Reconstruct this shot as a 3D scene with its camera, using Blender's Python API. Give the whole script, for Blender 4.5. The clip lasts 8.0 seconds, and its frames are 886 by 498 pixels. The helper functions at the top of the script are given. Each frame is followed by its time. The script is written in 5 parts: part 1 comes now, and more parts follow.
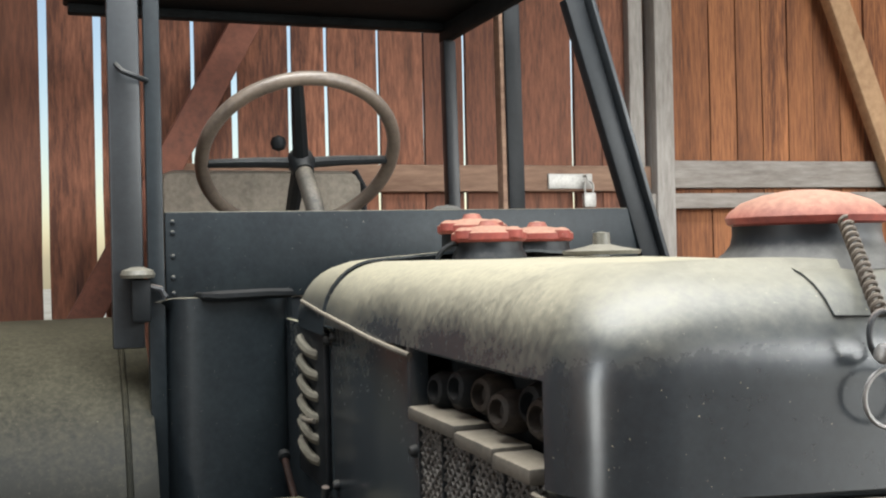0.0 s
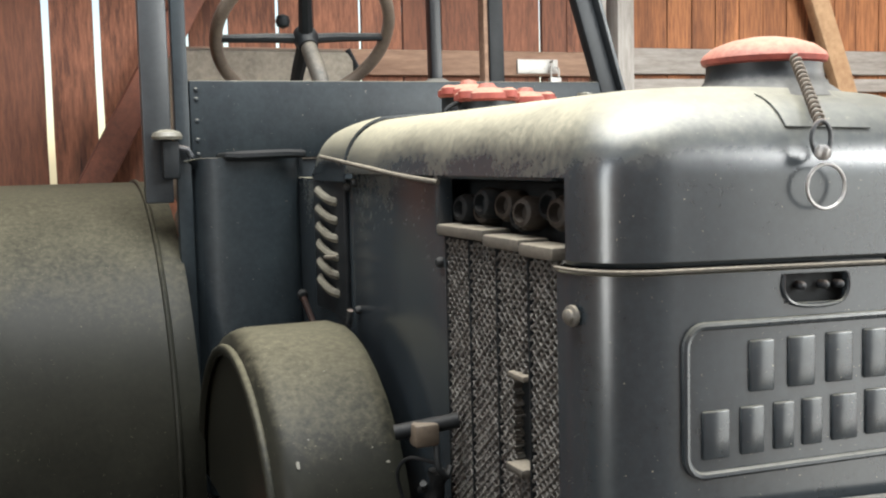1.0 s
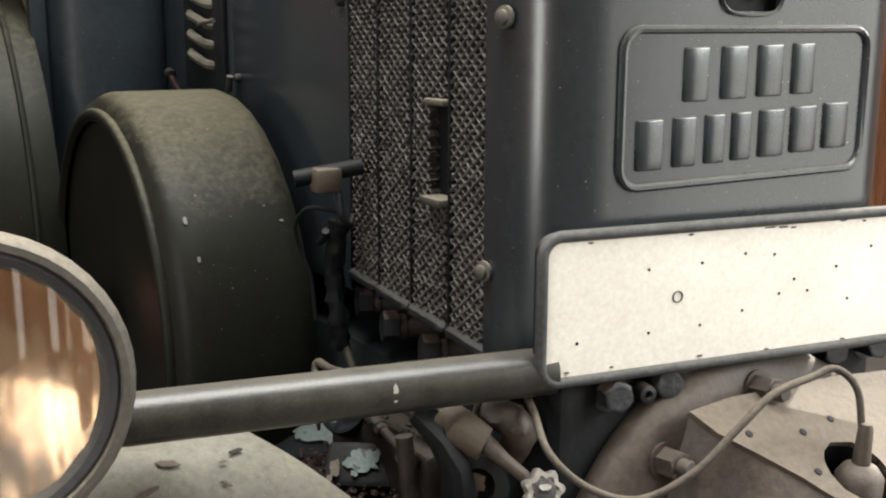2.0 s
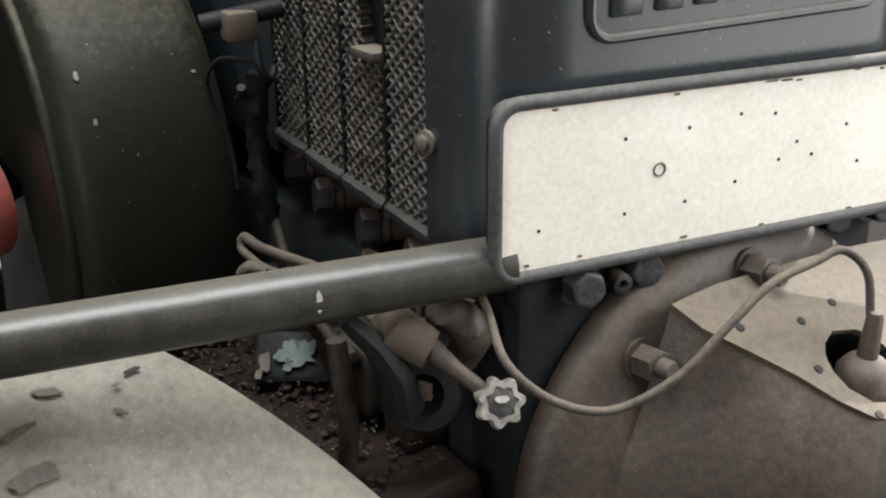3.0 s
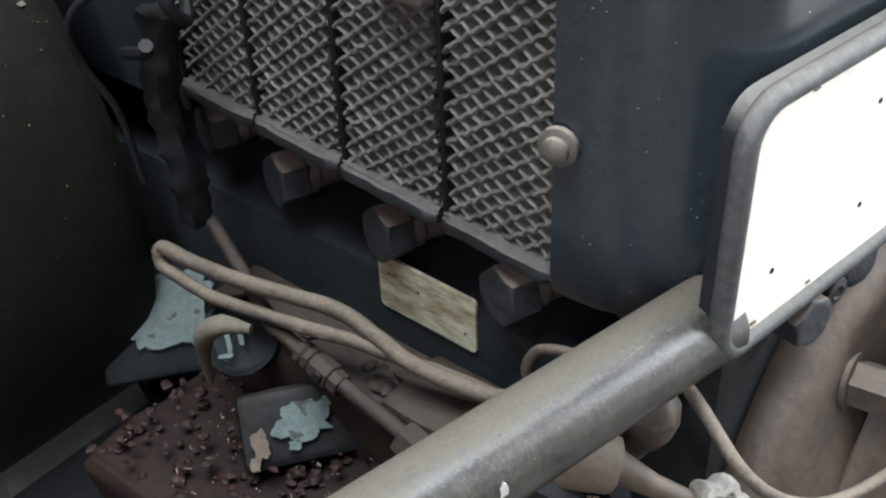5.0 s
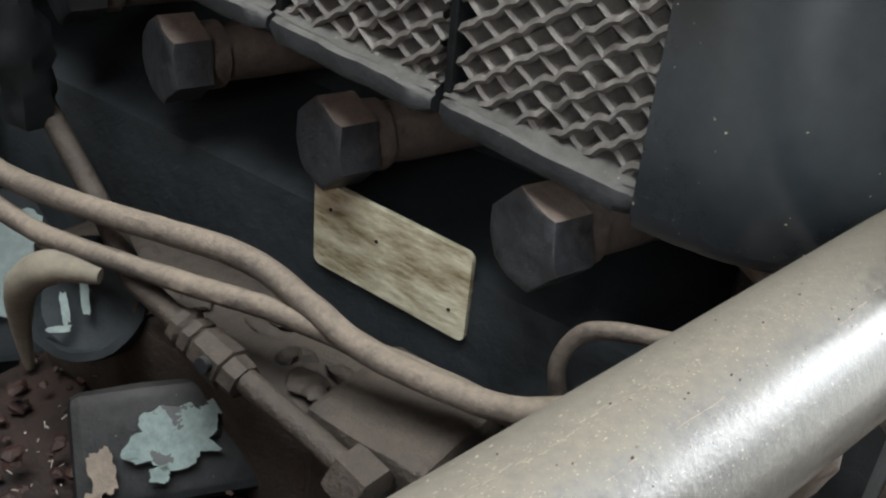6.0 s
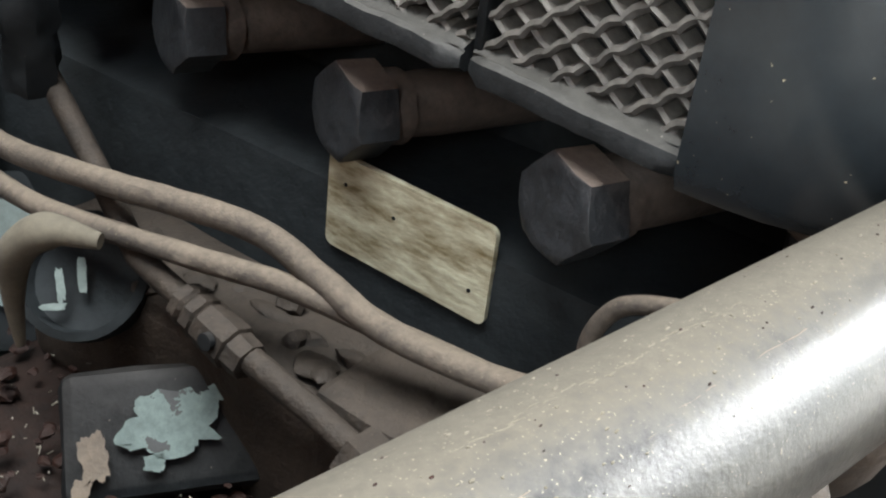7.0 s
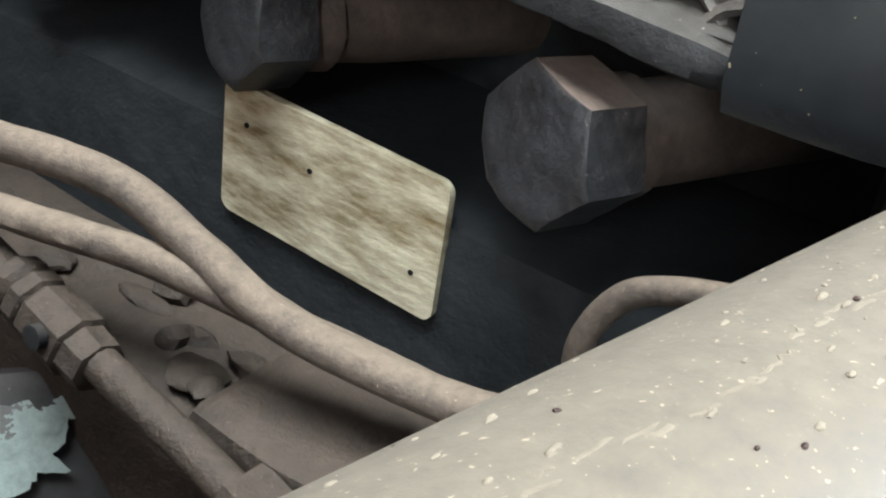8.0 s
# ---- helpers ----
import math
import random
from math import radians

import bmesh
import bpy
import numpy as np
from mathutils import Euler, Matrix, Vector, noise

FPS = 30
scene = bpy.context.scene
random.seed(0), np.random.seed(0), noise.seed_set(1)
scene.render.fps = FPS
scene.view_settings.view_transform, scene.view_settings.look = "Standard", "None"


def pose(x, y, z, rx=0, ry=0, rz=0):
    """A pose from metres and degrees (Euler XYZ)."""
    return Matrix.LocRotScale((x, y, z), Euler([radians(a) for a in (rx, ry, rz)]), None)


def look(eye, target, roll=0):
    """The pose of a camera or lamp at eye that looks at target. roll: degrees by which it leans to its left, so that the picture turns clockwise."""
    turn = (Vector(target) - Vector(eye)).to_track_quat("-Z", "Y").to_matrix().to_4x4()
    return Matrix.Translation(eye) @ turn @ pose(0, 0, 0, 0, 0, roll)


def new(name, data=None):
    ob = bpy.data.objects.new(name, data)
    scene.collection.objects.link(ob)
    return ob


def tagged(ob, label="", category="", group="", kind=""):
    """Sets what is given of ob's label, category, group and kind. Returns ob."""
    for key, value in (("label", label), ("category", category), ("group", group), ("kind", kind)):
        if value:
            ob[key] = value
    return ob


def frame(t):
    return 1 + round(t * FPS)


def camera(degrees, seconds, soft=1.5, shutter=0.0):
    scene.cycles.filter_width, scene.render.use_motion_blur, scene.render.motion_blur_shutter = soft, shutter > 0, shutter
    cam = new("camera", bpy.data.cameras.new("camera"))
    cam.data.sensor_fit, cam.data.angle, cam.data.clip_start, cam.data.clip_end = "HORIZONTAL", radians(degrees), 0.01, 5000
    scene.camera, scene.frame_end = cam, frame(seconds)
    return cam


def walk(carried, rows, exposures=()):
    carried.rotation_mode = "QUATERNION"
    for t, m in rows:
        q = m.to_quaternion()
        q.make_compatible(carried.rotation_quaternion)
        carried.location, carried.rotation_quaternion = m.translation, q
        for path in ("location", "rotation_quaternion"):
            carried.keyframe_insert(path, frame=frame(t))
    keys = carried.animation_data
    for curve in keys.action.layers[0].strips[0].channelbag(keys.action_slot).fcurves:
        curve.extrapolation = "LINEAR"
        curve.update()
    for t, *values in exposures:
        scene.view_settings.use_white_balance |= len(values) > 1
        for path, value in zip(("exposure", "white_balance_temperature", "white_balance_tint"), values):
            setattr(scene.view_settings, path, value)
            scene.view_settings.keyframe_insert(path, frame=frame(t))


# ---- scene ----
cam = camera(45.0, 8.0, 2.1)
PATH = [
    (0, (-0.663, -0.743, 1.498), (0.001, 1.144, 1.503), -1.3),
    (0.2, (-0.735, -0.92, 1.513), (-0.078, 0.968, 1.441), -1.8),
    (0.5, (-0.8, -1.022, 1.484), (-0.133, 0.86, 1.378), -1.3),
    (0.6, (-0.804, -1.008, 1.468), (-0.138, 0.874, 1.341), -1.4),
    (1, (-0.857, -0.958, 1.414), (-0.104, 0.887, 1.241), -1.4),
    (1.2, (-0.891, -0.929, 1.379), (-0.054, 0.875, 1.168), -1.3),
    (1.5, (-0.906, -0.895, 1.329), (0.016, 0.859, 1.063), -0.7),
    (1.8, (-0.922, -0.869, 1.27), (0.068, 0.834, 0.927), -0.2),
    (2, (-0.922, -0.861, 1.226), (0.091, 0.815, 0.819), 0.2),
    (2.2, (-0.916, -0.851, 1.198), (0.112, 0.801, 0.736), 0.5),
    (3.3, (-0.763, -0.617, 1.256), (0.267, 0.884, 0.427), -1.8),
    (3.5, (-0.767, -0.562, 1.268), (0.317, 0.876, 0.396), -2.3),
    (4, (-0.788, -0.398, 1.274), (0.425, 0.804, 0.233), -3.2),
    (4.5, (-0.778, -0.29, 1.299), (0.411, 0.837, 0.152), -4.6),
    (4.7, (-0.761, -0.257, 1.305), (0.42, 0.853, 0.133), -4.8),
    (5.8, (-0.5929, -0.0221, 1.0560), (0.7987, 0.9053, -0.0410), 5.36),
    (6.0, (-0.5939, -0.0217, 1.0516), (0.8017, 0.9055, -0.0404), 5.54),
    (6.2, (-0.5972, -0.0202, 1.0368), (0.8119, 0.9063, -0.0384), 6.15),
    (6.6, (-0.5991, -0.0159, 1.0255), (0.8377, 0.9253, 0.0010), 6.63),
    (7.0, (-0.5935, -0.0109, 1.0114), (0.8422, 0.9379, -0.0077), 7.06),
    (7.2, (-0.5290, 0.0131, 0.9704), (0.8705, 1.0257, -0.0376), 6.86),
    (7.5, (-0.5069, 0.0307, 0.9429), (0.9503, 1.0056, -0.0196), 8.00),
    (8.0, (-0.4991, 0.0358, 0.9354), (0.9765, 0.9482, -0.0598), 9.08),
]
walk(cam, [(t, look(eye, target, roll)) for t, eye, target, roll in PATH],
     [(0.0, 0.4, 6800, 10), (0.5, 0.65, 6800, 10), (1.0, 0.88, 6850, 10), (1.5, 0.85, 7150, 10), (2.2, 0.42, 7150, 10), (3.3, 0.35, 6600, 10), (4.7, 0.85, 6250, 10),
      (5.8, 1.26, 6650, 10), (7.0, 1.4, 6700, 10), (7.4, 1.68, 6700, 10), (8.0, 1.86, 6700, 10)])

# ---- world, sun and large lights ----
world = bpy.data.worlds.new("world")
scene.world = world
world.use_nodes = True
sky = world.node_tree.nodes.new("ShaderNodeTexSky")
sky.sky_type, sky.sun_disc = "NISHITA", False
sky.sun_elevation, sky.sun_rotation = radians(25.0), radians(77.5)
world.node_tree.links.new(sky.outputs[0], world.node_tree.nodes["Background"].inputs[0])
world.node_tree.nodes["Background"].inputs[1].default_value = 0.15
sun = new("sun", bpy.data.lights.new("sun", "SUN"))
sun.data.energy, sun.data.angle, sun.data.color = 4.8, radians(0.5), (1, 0.95, 0.87)
sun.matrix_world = look((9, 2, 4.3), (0, 0, 0))
# area lamps added for daylight from unseen, assumed openings: the high front, the open roof bay, the west gap, the
# front door and the east window
for name, size, power, eye, target in (("front_daylight", (2.4, 0.9), 115, (2.1, -1.93, 2.5), (0.0, 0.2, 1.0)), ("roof_daylight", (3.4, 2.2), 350, (-0.4, 0.0, 4.3), (-0.3, 0.3, 0.9)),
                                       ("west_daylight", (0.4, 1.7), 20, (-2.5, -0.75, 1.6), (-0.2, 0.3, 1.2)), ("door_daylight", (1.7, 1.9), 24, (1.55, -1.86, 1.1), (0.3, 0.2, 1.1)),
                                       ("east_daylight", (1.7, 0.7), 19, (3.36, 0.1, 2.25), (-0.3, 0.1, 0.9))):
    lamp_light = new(name, bpy.data.lights.new(name, "AREA"))
    lamp_light.data.shape, lamp_light.data.size, lamp_light.data.size_y = "RECTANGLE", *size
    lamp_light.data.energy, lamp_light.data.color = power, (0.94, 0.98, 1.0)
    lamp_light.matrix_world = look(eye, target)


# ---- materials ----
def material(name, base, dark, scale=6.0, rough=0.5, metal=0.0, bump=0.15, fine=60.0, dust=0.0, dust_colour=(0.42, 0.37, 0.27),
             specks=0.0, stretch=None, chips=None, vary=0.0, low=0.36, high=0.62, gloss=0.5, speck_colour=None, lean=0.0, settle=(0.78, 1.47), bare=None):
    """Two scales of mottling between base and dark, fine relief, dust on what faces up, light specks, chipped paint."""
    m = bpy.data.materials.new(name)
    m.use_nodes = True
    nt = m.node_tree
    bsdf, link = nt.nodes["Principled BSDF"], nt.links.new

    def node(kind, **values):
        n = nt.nodes.new(kind)
        for key, value in values.items():
            n.inputs[key.replace("_", " ")].default_value = value
        return n

    def mix(a, b, factor):
        n = nt.nodes.new("ShaderNodeMix")
        n.data_type = "RGBA"
        for socket, value in ((n.inputs[6], a), (n.inputs[7], b)):
            if isinstance(value, tuple):
                socket.default_value = (*value, 1)
            else:
                link(value, socket)
        link(factor, n.inputs[0])
        return n.outputs[2]

    def ramp(source, low, high):
        n = nt.nodes.new("ShaderNodeMapRange")
        n.inputs[1].default_value, n.inputs[2].default_value = low, high
        link(source, n.inputs[0])
        return n.outputs[0]

    coords = nt.nodes.new("ShaderNodeTexCoord").outputs["Object"]
    if stretch:
        mapping = node("ShaderNodeMapping", Scale=stretch)
        link(coords, mapping.inputs[0])
        coords = mapping.outputs[0]
    big = node("ShaderNodeTexNoise", Scale=scale, Detail=5.0, Roughness=0.65)
    small = node("ShaderNodeTexNoise", Scale=fine, Detail=6.0, Roughness=0.7)
    link(coords, big.inputs["Vector"])
    link(coords, small.inputs["Vector"])
    tone = nt.nodes.new("ShaderNodeMath")
    tone.operation = "MULTIPLY_ADD"
    link(small.outputs[0], tone.inputs[0])
    tone.inputs[1].default_value = 0.5
    half = nt.nodes.new("ShaderNodeMath")
    half.operation = "MULTIPLY"
    half.inputs[1].default_value = 0.5
    link(big.outputs[0], half.inputs[0])
    link(half.outputs[0], tone.inputs[2])
    colour = mix(dark, base, ramp(tone.outputs[0], low, high))
    if vary:
        lot = nt.nodes.new("ShaderNodeMath")
        lot.operation = "MULTIPLY"
        lot.inputs[1].default_value = vary
        link(nt.nodes.new("ShaderNodeObjectInfo").outputs["Random"], lot.inputs[0])
        colour = mix(colour, dark, lot.outputs[0])
    if chips:
        colour = mix(colour, chips, ramp(big.outputs[0], *((0.58, 0.72) if vary else (0.60, 0.615))))
    if specks:
        grains = node("ShaderNodeTexNoise", Scale=fine * 4, Detail=2.0)
        link(coords, grains.inputs["Vector"])
        spots = ramp(grains.outputs[0], 0.79 - specks, 0.82 - specks)
        if not speck_colour:
            colour = mix(colour, tuple(min(0.8, c * 1.3) for c in dust_colour), spots)
    roughness = None
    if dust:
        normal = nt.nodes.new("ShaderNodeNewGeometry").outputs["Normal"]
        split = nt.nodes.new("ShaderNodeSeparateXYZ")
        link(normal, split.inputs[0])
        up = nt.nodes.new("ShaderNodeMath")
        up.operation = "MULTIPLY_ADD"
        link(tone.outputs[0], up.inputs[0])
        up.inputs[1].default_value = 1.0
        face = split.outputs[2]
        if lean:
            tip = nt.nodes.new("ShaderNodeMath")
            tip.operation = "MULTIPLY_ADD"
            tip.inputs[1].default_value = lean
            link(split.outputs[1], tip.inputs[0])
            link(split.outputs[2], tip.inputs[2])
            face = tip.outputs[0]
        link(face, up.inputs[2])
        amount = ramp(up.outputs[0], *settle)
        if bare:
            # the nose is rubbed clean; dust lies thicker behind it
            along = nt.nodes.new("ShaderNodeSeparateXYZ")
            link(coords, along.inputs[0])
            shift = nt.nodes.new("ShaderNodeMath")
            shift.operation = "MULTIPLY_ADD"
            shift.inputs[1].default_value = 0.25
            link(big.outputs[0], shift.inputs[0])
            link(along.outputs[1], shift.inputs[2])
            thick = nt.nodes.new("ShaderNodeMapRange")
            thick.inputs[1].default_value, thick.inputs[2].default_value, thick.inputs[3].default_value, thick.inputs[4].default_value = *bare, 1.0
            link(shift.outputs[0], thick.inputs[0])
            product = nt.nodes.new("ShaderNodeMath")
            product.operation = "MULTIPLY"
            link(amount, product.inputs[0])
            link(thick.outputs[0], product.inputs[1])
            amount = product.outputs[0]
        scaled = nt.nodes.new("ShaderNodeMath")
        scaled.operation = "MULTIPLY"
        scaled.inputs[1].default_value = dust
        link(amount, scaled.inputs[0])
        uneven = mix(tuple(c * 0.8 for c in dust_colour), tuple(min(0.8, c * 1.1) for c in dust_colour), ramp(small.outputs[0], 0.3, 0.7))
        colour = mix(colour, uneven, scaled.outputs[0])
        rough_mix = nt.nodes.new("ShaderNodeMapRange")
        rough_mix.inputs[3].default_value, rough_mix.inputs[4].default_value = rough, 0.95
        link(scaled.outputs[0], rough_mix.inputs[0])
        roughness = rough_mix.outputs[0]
    if specks and speck_colour:
        colour = mix(colour, speck_colour, spots)
    link(colour, bsdf.inputs["Base Color"])
    if roughness:
        link(roughness, bsdf.inputs["Roughness"])
    else:
        rough_mix = nt.nodes.new("ShaderNodeMapRange")
        rough_mix.inputs[3].default_value, rough_mix.inputs[4].default_value = max(0.05, rough - 0.12), min(1.0, rough + 0.12)
        link(small.outputs[0], rough_mix.inputs[0])
        link(rough_mix.outputs[0], bsdf.inputs["Roughness"])
    bsdf.inputs["Metallic"].default_value = metal
    bsdf.inputs["Specular IOR Level"].default_value = gloss
    if bump:
        relief = node("ShaderNodeBump", Strength=bump, Distance=0.004)
        link(tone.outputs[0], relief.inputs["Height"])
        link(relief.outputs[0], bsdf.inputs["Normal"])
    return m


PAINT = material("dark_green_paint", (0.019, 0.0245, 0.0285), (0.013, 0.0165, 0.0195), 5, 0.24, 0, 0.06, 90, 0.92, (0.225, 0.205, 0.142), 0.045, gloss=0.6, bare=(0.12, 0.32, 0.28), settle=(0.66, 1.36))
PAINT_COWL = material("dark_blue_green_paint", (0.015, 0.0205, 0.0235), (0.007, 0.0095, 0.012), 6, 0.42, 0, 0.06, 80, 0.3, specks=0.02, gloss=0.22)
FRAME = material("grey_plate_rim", (0.060, 0.062, 0.062), (0.022, 0.024, 0.025), 24, 0.55, 0, 0.3, 170, 0.4, (0.15, 0.14, 0.12), 0.03, gloss=0.25)
# near-black colour for the shade painted below the engine
SHADE_BLACK = material("painted_shade_black", (0.0045, 0.005, 0.0055), (0.002, 0.0022, 0.0025), 20, 0.7, 0, 0.5, 90, gloss=0.1)
GRIT = material("rusty_black_tray", (0.014, 0.0075, 0.0055), (0.004, 0.003, 0.0028), 16, 0.7, 0, 0.6, 120, gloss=0.15)
OLIVE = material("olive_paint", (0.011, 0.0113, 0.0085), (0.0062, 0.0064, 0.005), 4, 0.45, 0, 0.06, 90, 0.7, (0.135, 0.122, 0.082), 0.05, gloss=0.1, settle=(1.05, 1.75))
DARK = material("black_oily_iron", (0.0070, 0.0088, 0.0100), (0.0028, 0.0036, 0.0042), 14, 0.6, 0, 0.35, 120, 0.12, (0.10, 0.085, 0.072), 0.03, gloss=0.18)
OIL = material("black_sump_grime", (0.013, 0.016, 0.0175), (0.0055, 0.007, 0.008), 20, 0.75, 0, 0.5, 120, specks=0.02, dust_colour=(0.05, 0.045, 0.04), gloss=0.12)
RIM = material("dark_grey_enamel", (0.016, 0.018, 0.0195), (0.006, 0.0072, 0.008), 22, 0.5, 0, 0.4, 170, 0.25, (0.14, 0.13, 0.11), 0.04, gloss=0.25)
TRIM = material("dusty_edge_paint", (0.070, 0.062, 0.050), (0.03, 0.028, 0.024), 18, 0.6, 0, 0.25, 140, 0.7, (0.21, 0.18, 0.135))
RED = material("faded_red_paint", (0.22, 0.046, 0.034), (0.12, 0.026, 0.021), 16, 0.6, 0, 0.15, 120, 0.65, (0.26, 0.18, 0.125), 0.03, gloss=0.3)
HUB_RED = material("hub_red_paint", (0.24, 0.052, 0.04), (0.15, 0.034, 0.028), 16, 0.55, 0, 0.1, 120)
RUBBER = material("black_tyre_rubber", (0.022, 0.022, 0.022), (0.012, 0.012, 0.012), 10, 0.8, 0, 0.3, 90, 0.3, (0.15, 0.13, 0.11))
CAST = material("dusty_brown_cast_iron", (0.054, 0.039, 0.029), (0.014, 0.011, 0.009), 9, 0.55, 0, 0.45, 100, 0.4, (0.10, 0.076, 0.056), 0.05)
GREASE = material("greasy_brown_iron", (0.024, 0.018, 0.0135), (0.006, 0.005, 0.004), 30, 0.6, 0, 0.8, 170, 0.3, (0.052, 0.040, 0.030), 0.08, gloss=0.3)
CAST_PALE = material("pale_dusty_casting", (0.080, 0.061, 0.043), (0.035, 0.027, 0.020), 14, 0.6, 0, 0.4, 110, 0.45, (0.120, 0.095, 0.068))
BOLT = material("worn_bolt_steel", (0.022, 0.0255, 0.0295), (0.006, 0.0072, 0.0085), 60, 0.42, 0.1, 0.5, 260, 0.65, (0.15, 0.112, 0.088), 0.03)
CORE = material("dusty_radiator_core", (0.070, 0.066, 0.061), (0.014, 0.0135, 0.013), 22, 0.6, 0.1, 0.4, 200, 0.5, (0.16, 0.146, 0.125))
WHITE = material("chipped_white_enamel", (0.62, 0.595, 0.545), (0.47, 0.44, 0.39), 6, 0.4, 0, 0.06, 160, 0.0, (0.22, 0.18, 0.14), 0.03)
TUBE = material("dusty_bar_paint", (0.034, 0.033, 0.028), (0.009, 0.009, 0.0085), 30, 0.3, 0, 0.14, 330, 0.85, (0.058, 0.051, 0.038), 0.11, speck_colour=(0.115, 0.10, 0.074), lean=0.5, settle=(1.1, 1.5), gloss=0.4)
CRUMB = material("dry_mud_crumbs", (0.088, 0.078, 0.057), (0.05, 0.043, 0.031), 60, 0.9, 0, 0.2, 300)
APRON = material("pale_dusty_mudguard", (0.115, 0.109, 0.087), (0.04, 0.039, 0.032), 7, 0.45, 0, 0.15, 100, 0.5, (0.165, 0.15, 0.115), 0.09)
HOSE = material("dusty_brown_hose", (0.060, 0.048, 0.037), (0.014, 0.011, 0.009), 34, 0.75, 0, 0.5, 240, 0.55, (0.14, 0.113, 0.083), 0.06)
RUST = material("flaking_rust", (0.020, 0.0085, 0.006), (0.005, 0.003, 0.0025), 40, 0.5, 0, 0.8, 220, specks=0.01, dust_colour=(0.1, 0.07, 0.05), gloss=0.2)
SHANK = material("brown_bolt_shank", (0.070, 0.054, 0.045), (0.026, 0.021, 0.018), 40, 0.6, 0, 0.4, 200, 0.3, (0.12, 0.095, 0.078))
BRASS = material("tarnished_brass_plate", (0.42, 0.41, 0.31), (0.12, 0.092, 0.045), 26, 0.42, 0.2, 0.45, 110, stretch=(1, 0.45, 1.5), low=0.40, high=0.60)
MINT = material("flaking_mint_paint", (0.078, 0.108, 0.101), (0.04, 0.058, 0.055), 40, 0.55, 0, 0.2, 160, chips=(0.02, 0.022, 0.022))
ALU = material("oxidised_alloy_knob", (0.25, 0.235, 0.21), (0.085, 0.078, 0.068), 60, 0.6, 0.15, 0.6, 200)
RING = material("grey_wire_steel", (0.26, 0.255, 0.245), (0.15, 0.145, 0.14), 60, 0.4, 0.7, 0.2, 300)
WHEELRIM = material("brown_wheel_rim", (0.135, 0.108, 0.085), (0.075, 0.06, 0.05), 14, 0.4, 0, 0.1, 120)
BLACKPAINT = material("black_frame_paint", (0.011, 0.0135, 0.0155), (0.006, 0.0075, 0.009), 10, 0.45, 0, 0.1, 90, 0.4, (0.2, 0.19, 0.17), gloss=0.25)
POSTPAINT = material("grey_blue_frame_paint", (0.021, 0.025, 0.028), (0.011, 0.0135, 0.016), 12, 0.4, 0, 0.1, 90, 0.3)
BOARD = material("red_brown_barn_board", (0.40, 0.165, 0.095), (0.095, 0.038, 0.024), 2.6, 0.85, 0, 0.35, 30, stretch=(3.2, 3.2, 0.42), chips=(0.035, 0.016, 0.012), vary=0.7, low=0.42, high=0.60)
BOARD_PALE = material("orange_brown_barn_board", (0.54, 0.22, 0.09), (0.12, 0.045, 0.022), 2.4, 0.85, 0, 0.35, 34, stretch=(5, 5, 0.3), chips=(0.04, 0.021, 0.015), vary=0.55, low=0.40, high=0.62)
KNOT = material("dark_board_knot", (0.050, 0.020, 0.012), (0.022, 0.010, 0.007), 40, 0.85, 0, 0.3, 200)
SEATPAD = material("dusty_beige_seat", (0.26, 0.225, 0.175), (0.13, 0.11, 0.085), 9, 0.7, 0, 0.2, 80, 0.4, (0.32, 0.29, 0.24), 0.03)
RAILWOOD = material("brown_rail_wood", (0.30, 0.19, 0.13), (0.16, 0.09, 0.06), 3, 0.85, 0, 0.35, 34, 0.5, (0.42, 0.36, 0.28), stretch=(0.35, 2.4, 2.4))
GREYWOOD = material("weathered_grey_wood", (0.40, 0.375, 0.345), (0.20, 0.18, 0.16), 3, 0.85, 0, 0.35, 34, stretch=(2.4, 2.4, 0.35))
GREYRAIL = material("weathered_grey_rail_wood", (0.38, 0.35, 0.315), (0.19, 0.165, 0.145), 3, 0.85, 0, 0.35, 34, stretch=(0.35, 2.4, 2.4))
YELLOWWOOD = material("yellow_brace_wood", (0.50, 0.32, 0.18), (0.30, 0.17, 0.09), 3, 0.8, 0, 0.3, 34)
REDBEAM = material("red_brown_beam", (0.22, 0.085, 0.055), (0.10, 0.04, 0.028), 4, 0.85, 0, 0.3, 40)
DIRT = material("dry_earth_floor", (0.075, 0.068, 0.060), (0.036, 0.033, 0.03), 2, 0.95, 0, 0.6, 26)
GRASS = material("dry_yard_ground", (0.44, 0.41, 0.34), (0.27, 0.25, 0.20), 0.6, 0.95, 0, 0.5, 12)
ROOFWOOD = material("dark_roof_planks", (0.16, 0.095, 0.06), (0.08, 0.045, 0.03), 2, 0.9, 0, 0.3, 24, stretch=(0.4, 2, 2))
ZINC = material("galvanised_hasp", (0.50, 0.49, 0.46), (0.34, 0.33, 0.31), 30, 0.5, 0.4, 0.15, 120)

GLASS = bpy.data.materials.new("ribbed_lamp_glass")
GLASS.use_nodes = True
GLASS.node_tree.nodes["Principled BSDF"].inputs["Transmission Weight"].default_value = 1.0
GLASS.node_tree.nodes["Principled BSDF"].inputs["Roughness"].default_value = 0.08
GLASS.node_tree.nodes["Principled BSDF"].inputs["Base Color"].default_value = (1.0, 0.93, 0.84, 1)
REFLECTOR = bpy.data.materials.new("aged_lamp_reflector")
REFLECTOR.use_nodes = True
REFLECTOR.node_tree.nodes["Principled BSDF"].inputs["Metallic"].default_value = 1.0
REFLECTOR.node_tree.nodes["Principled BSDF"].inputs["Roughness"].default_value = 0.2
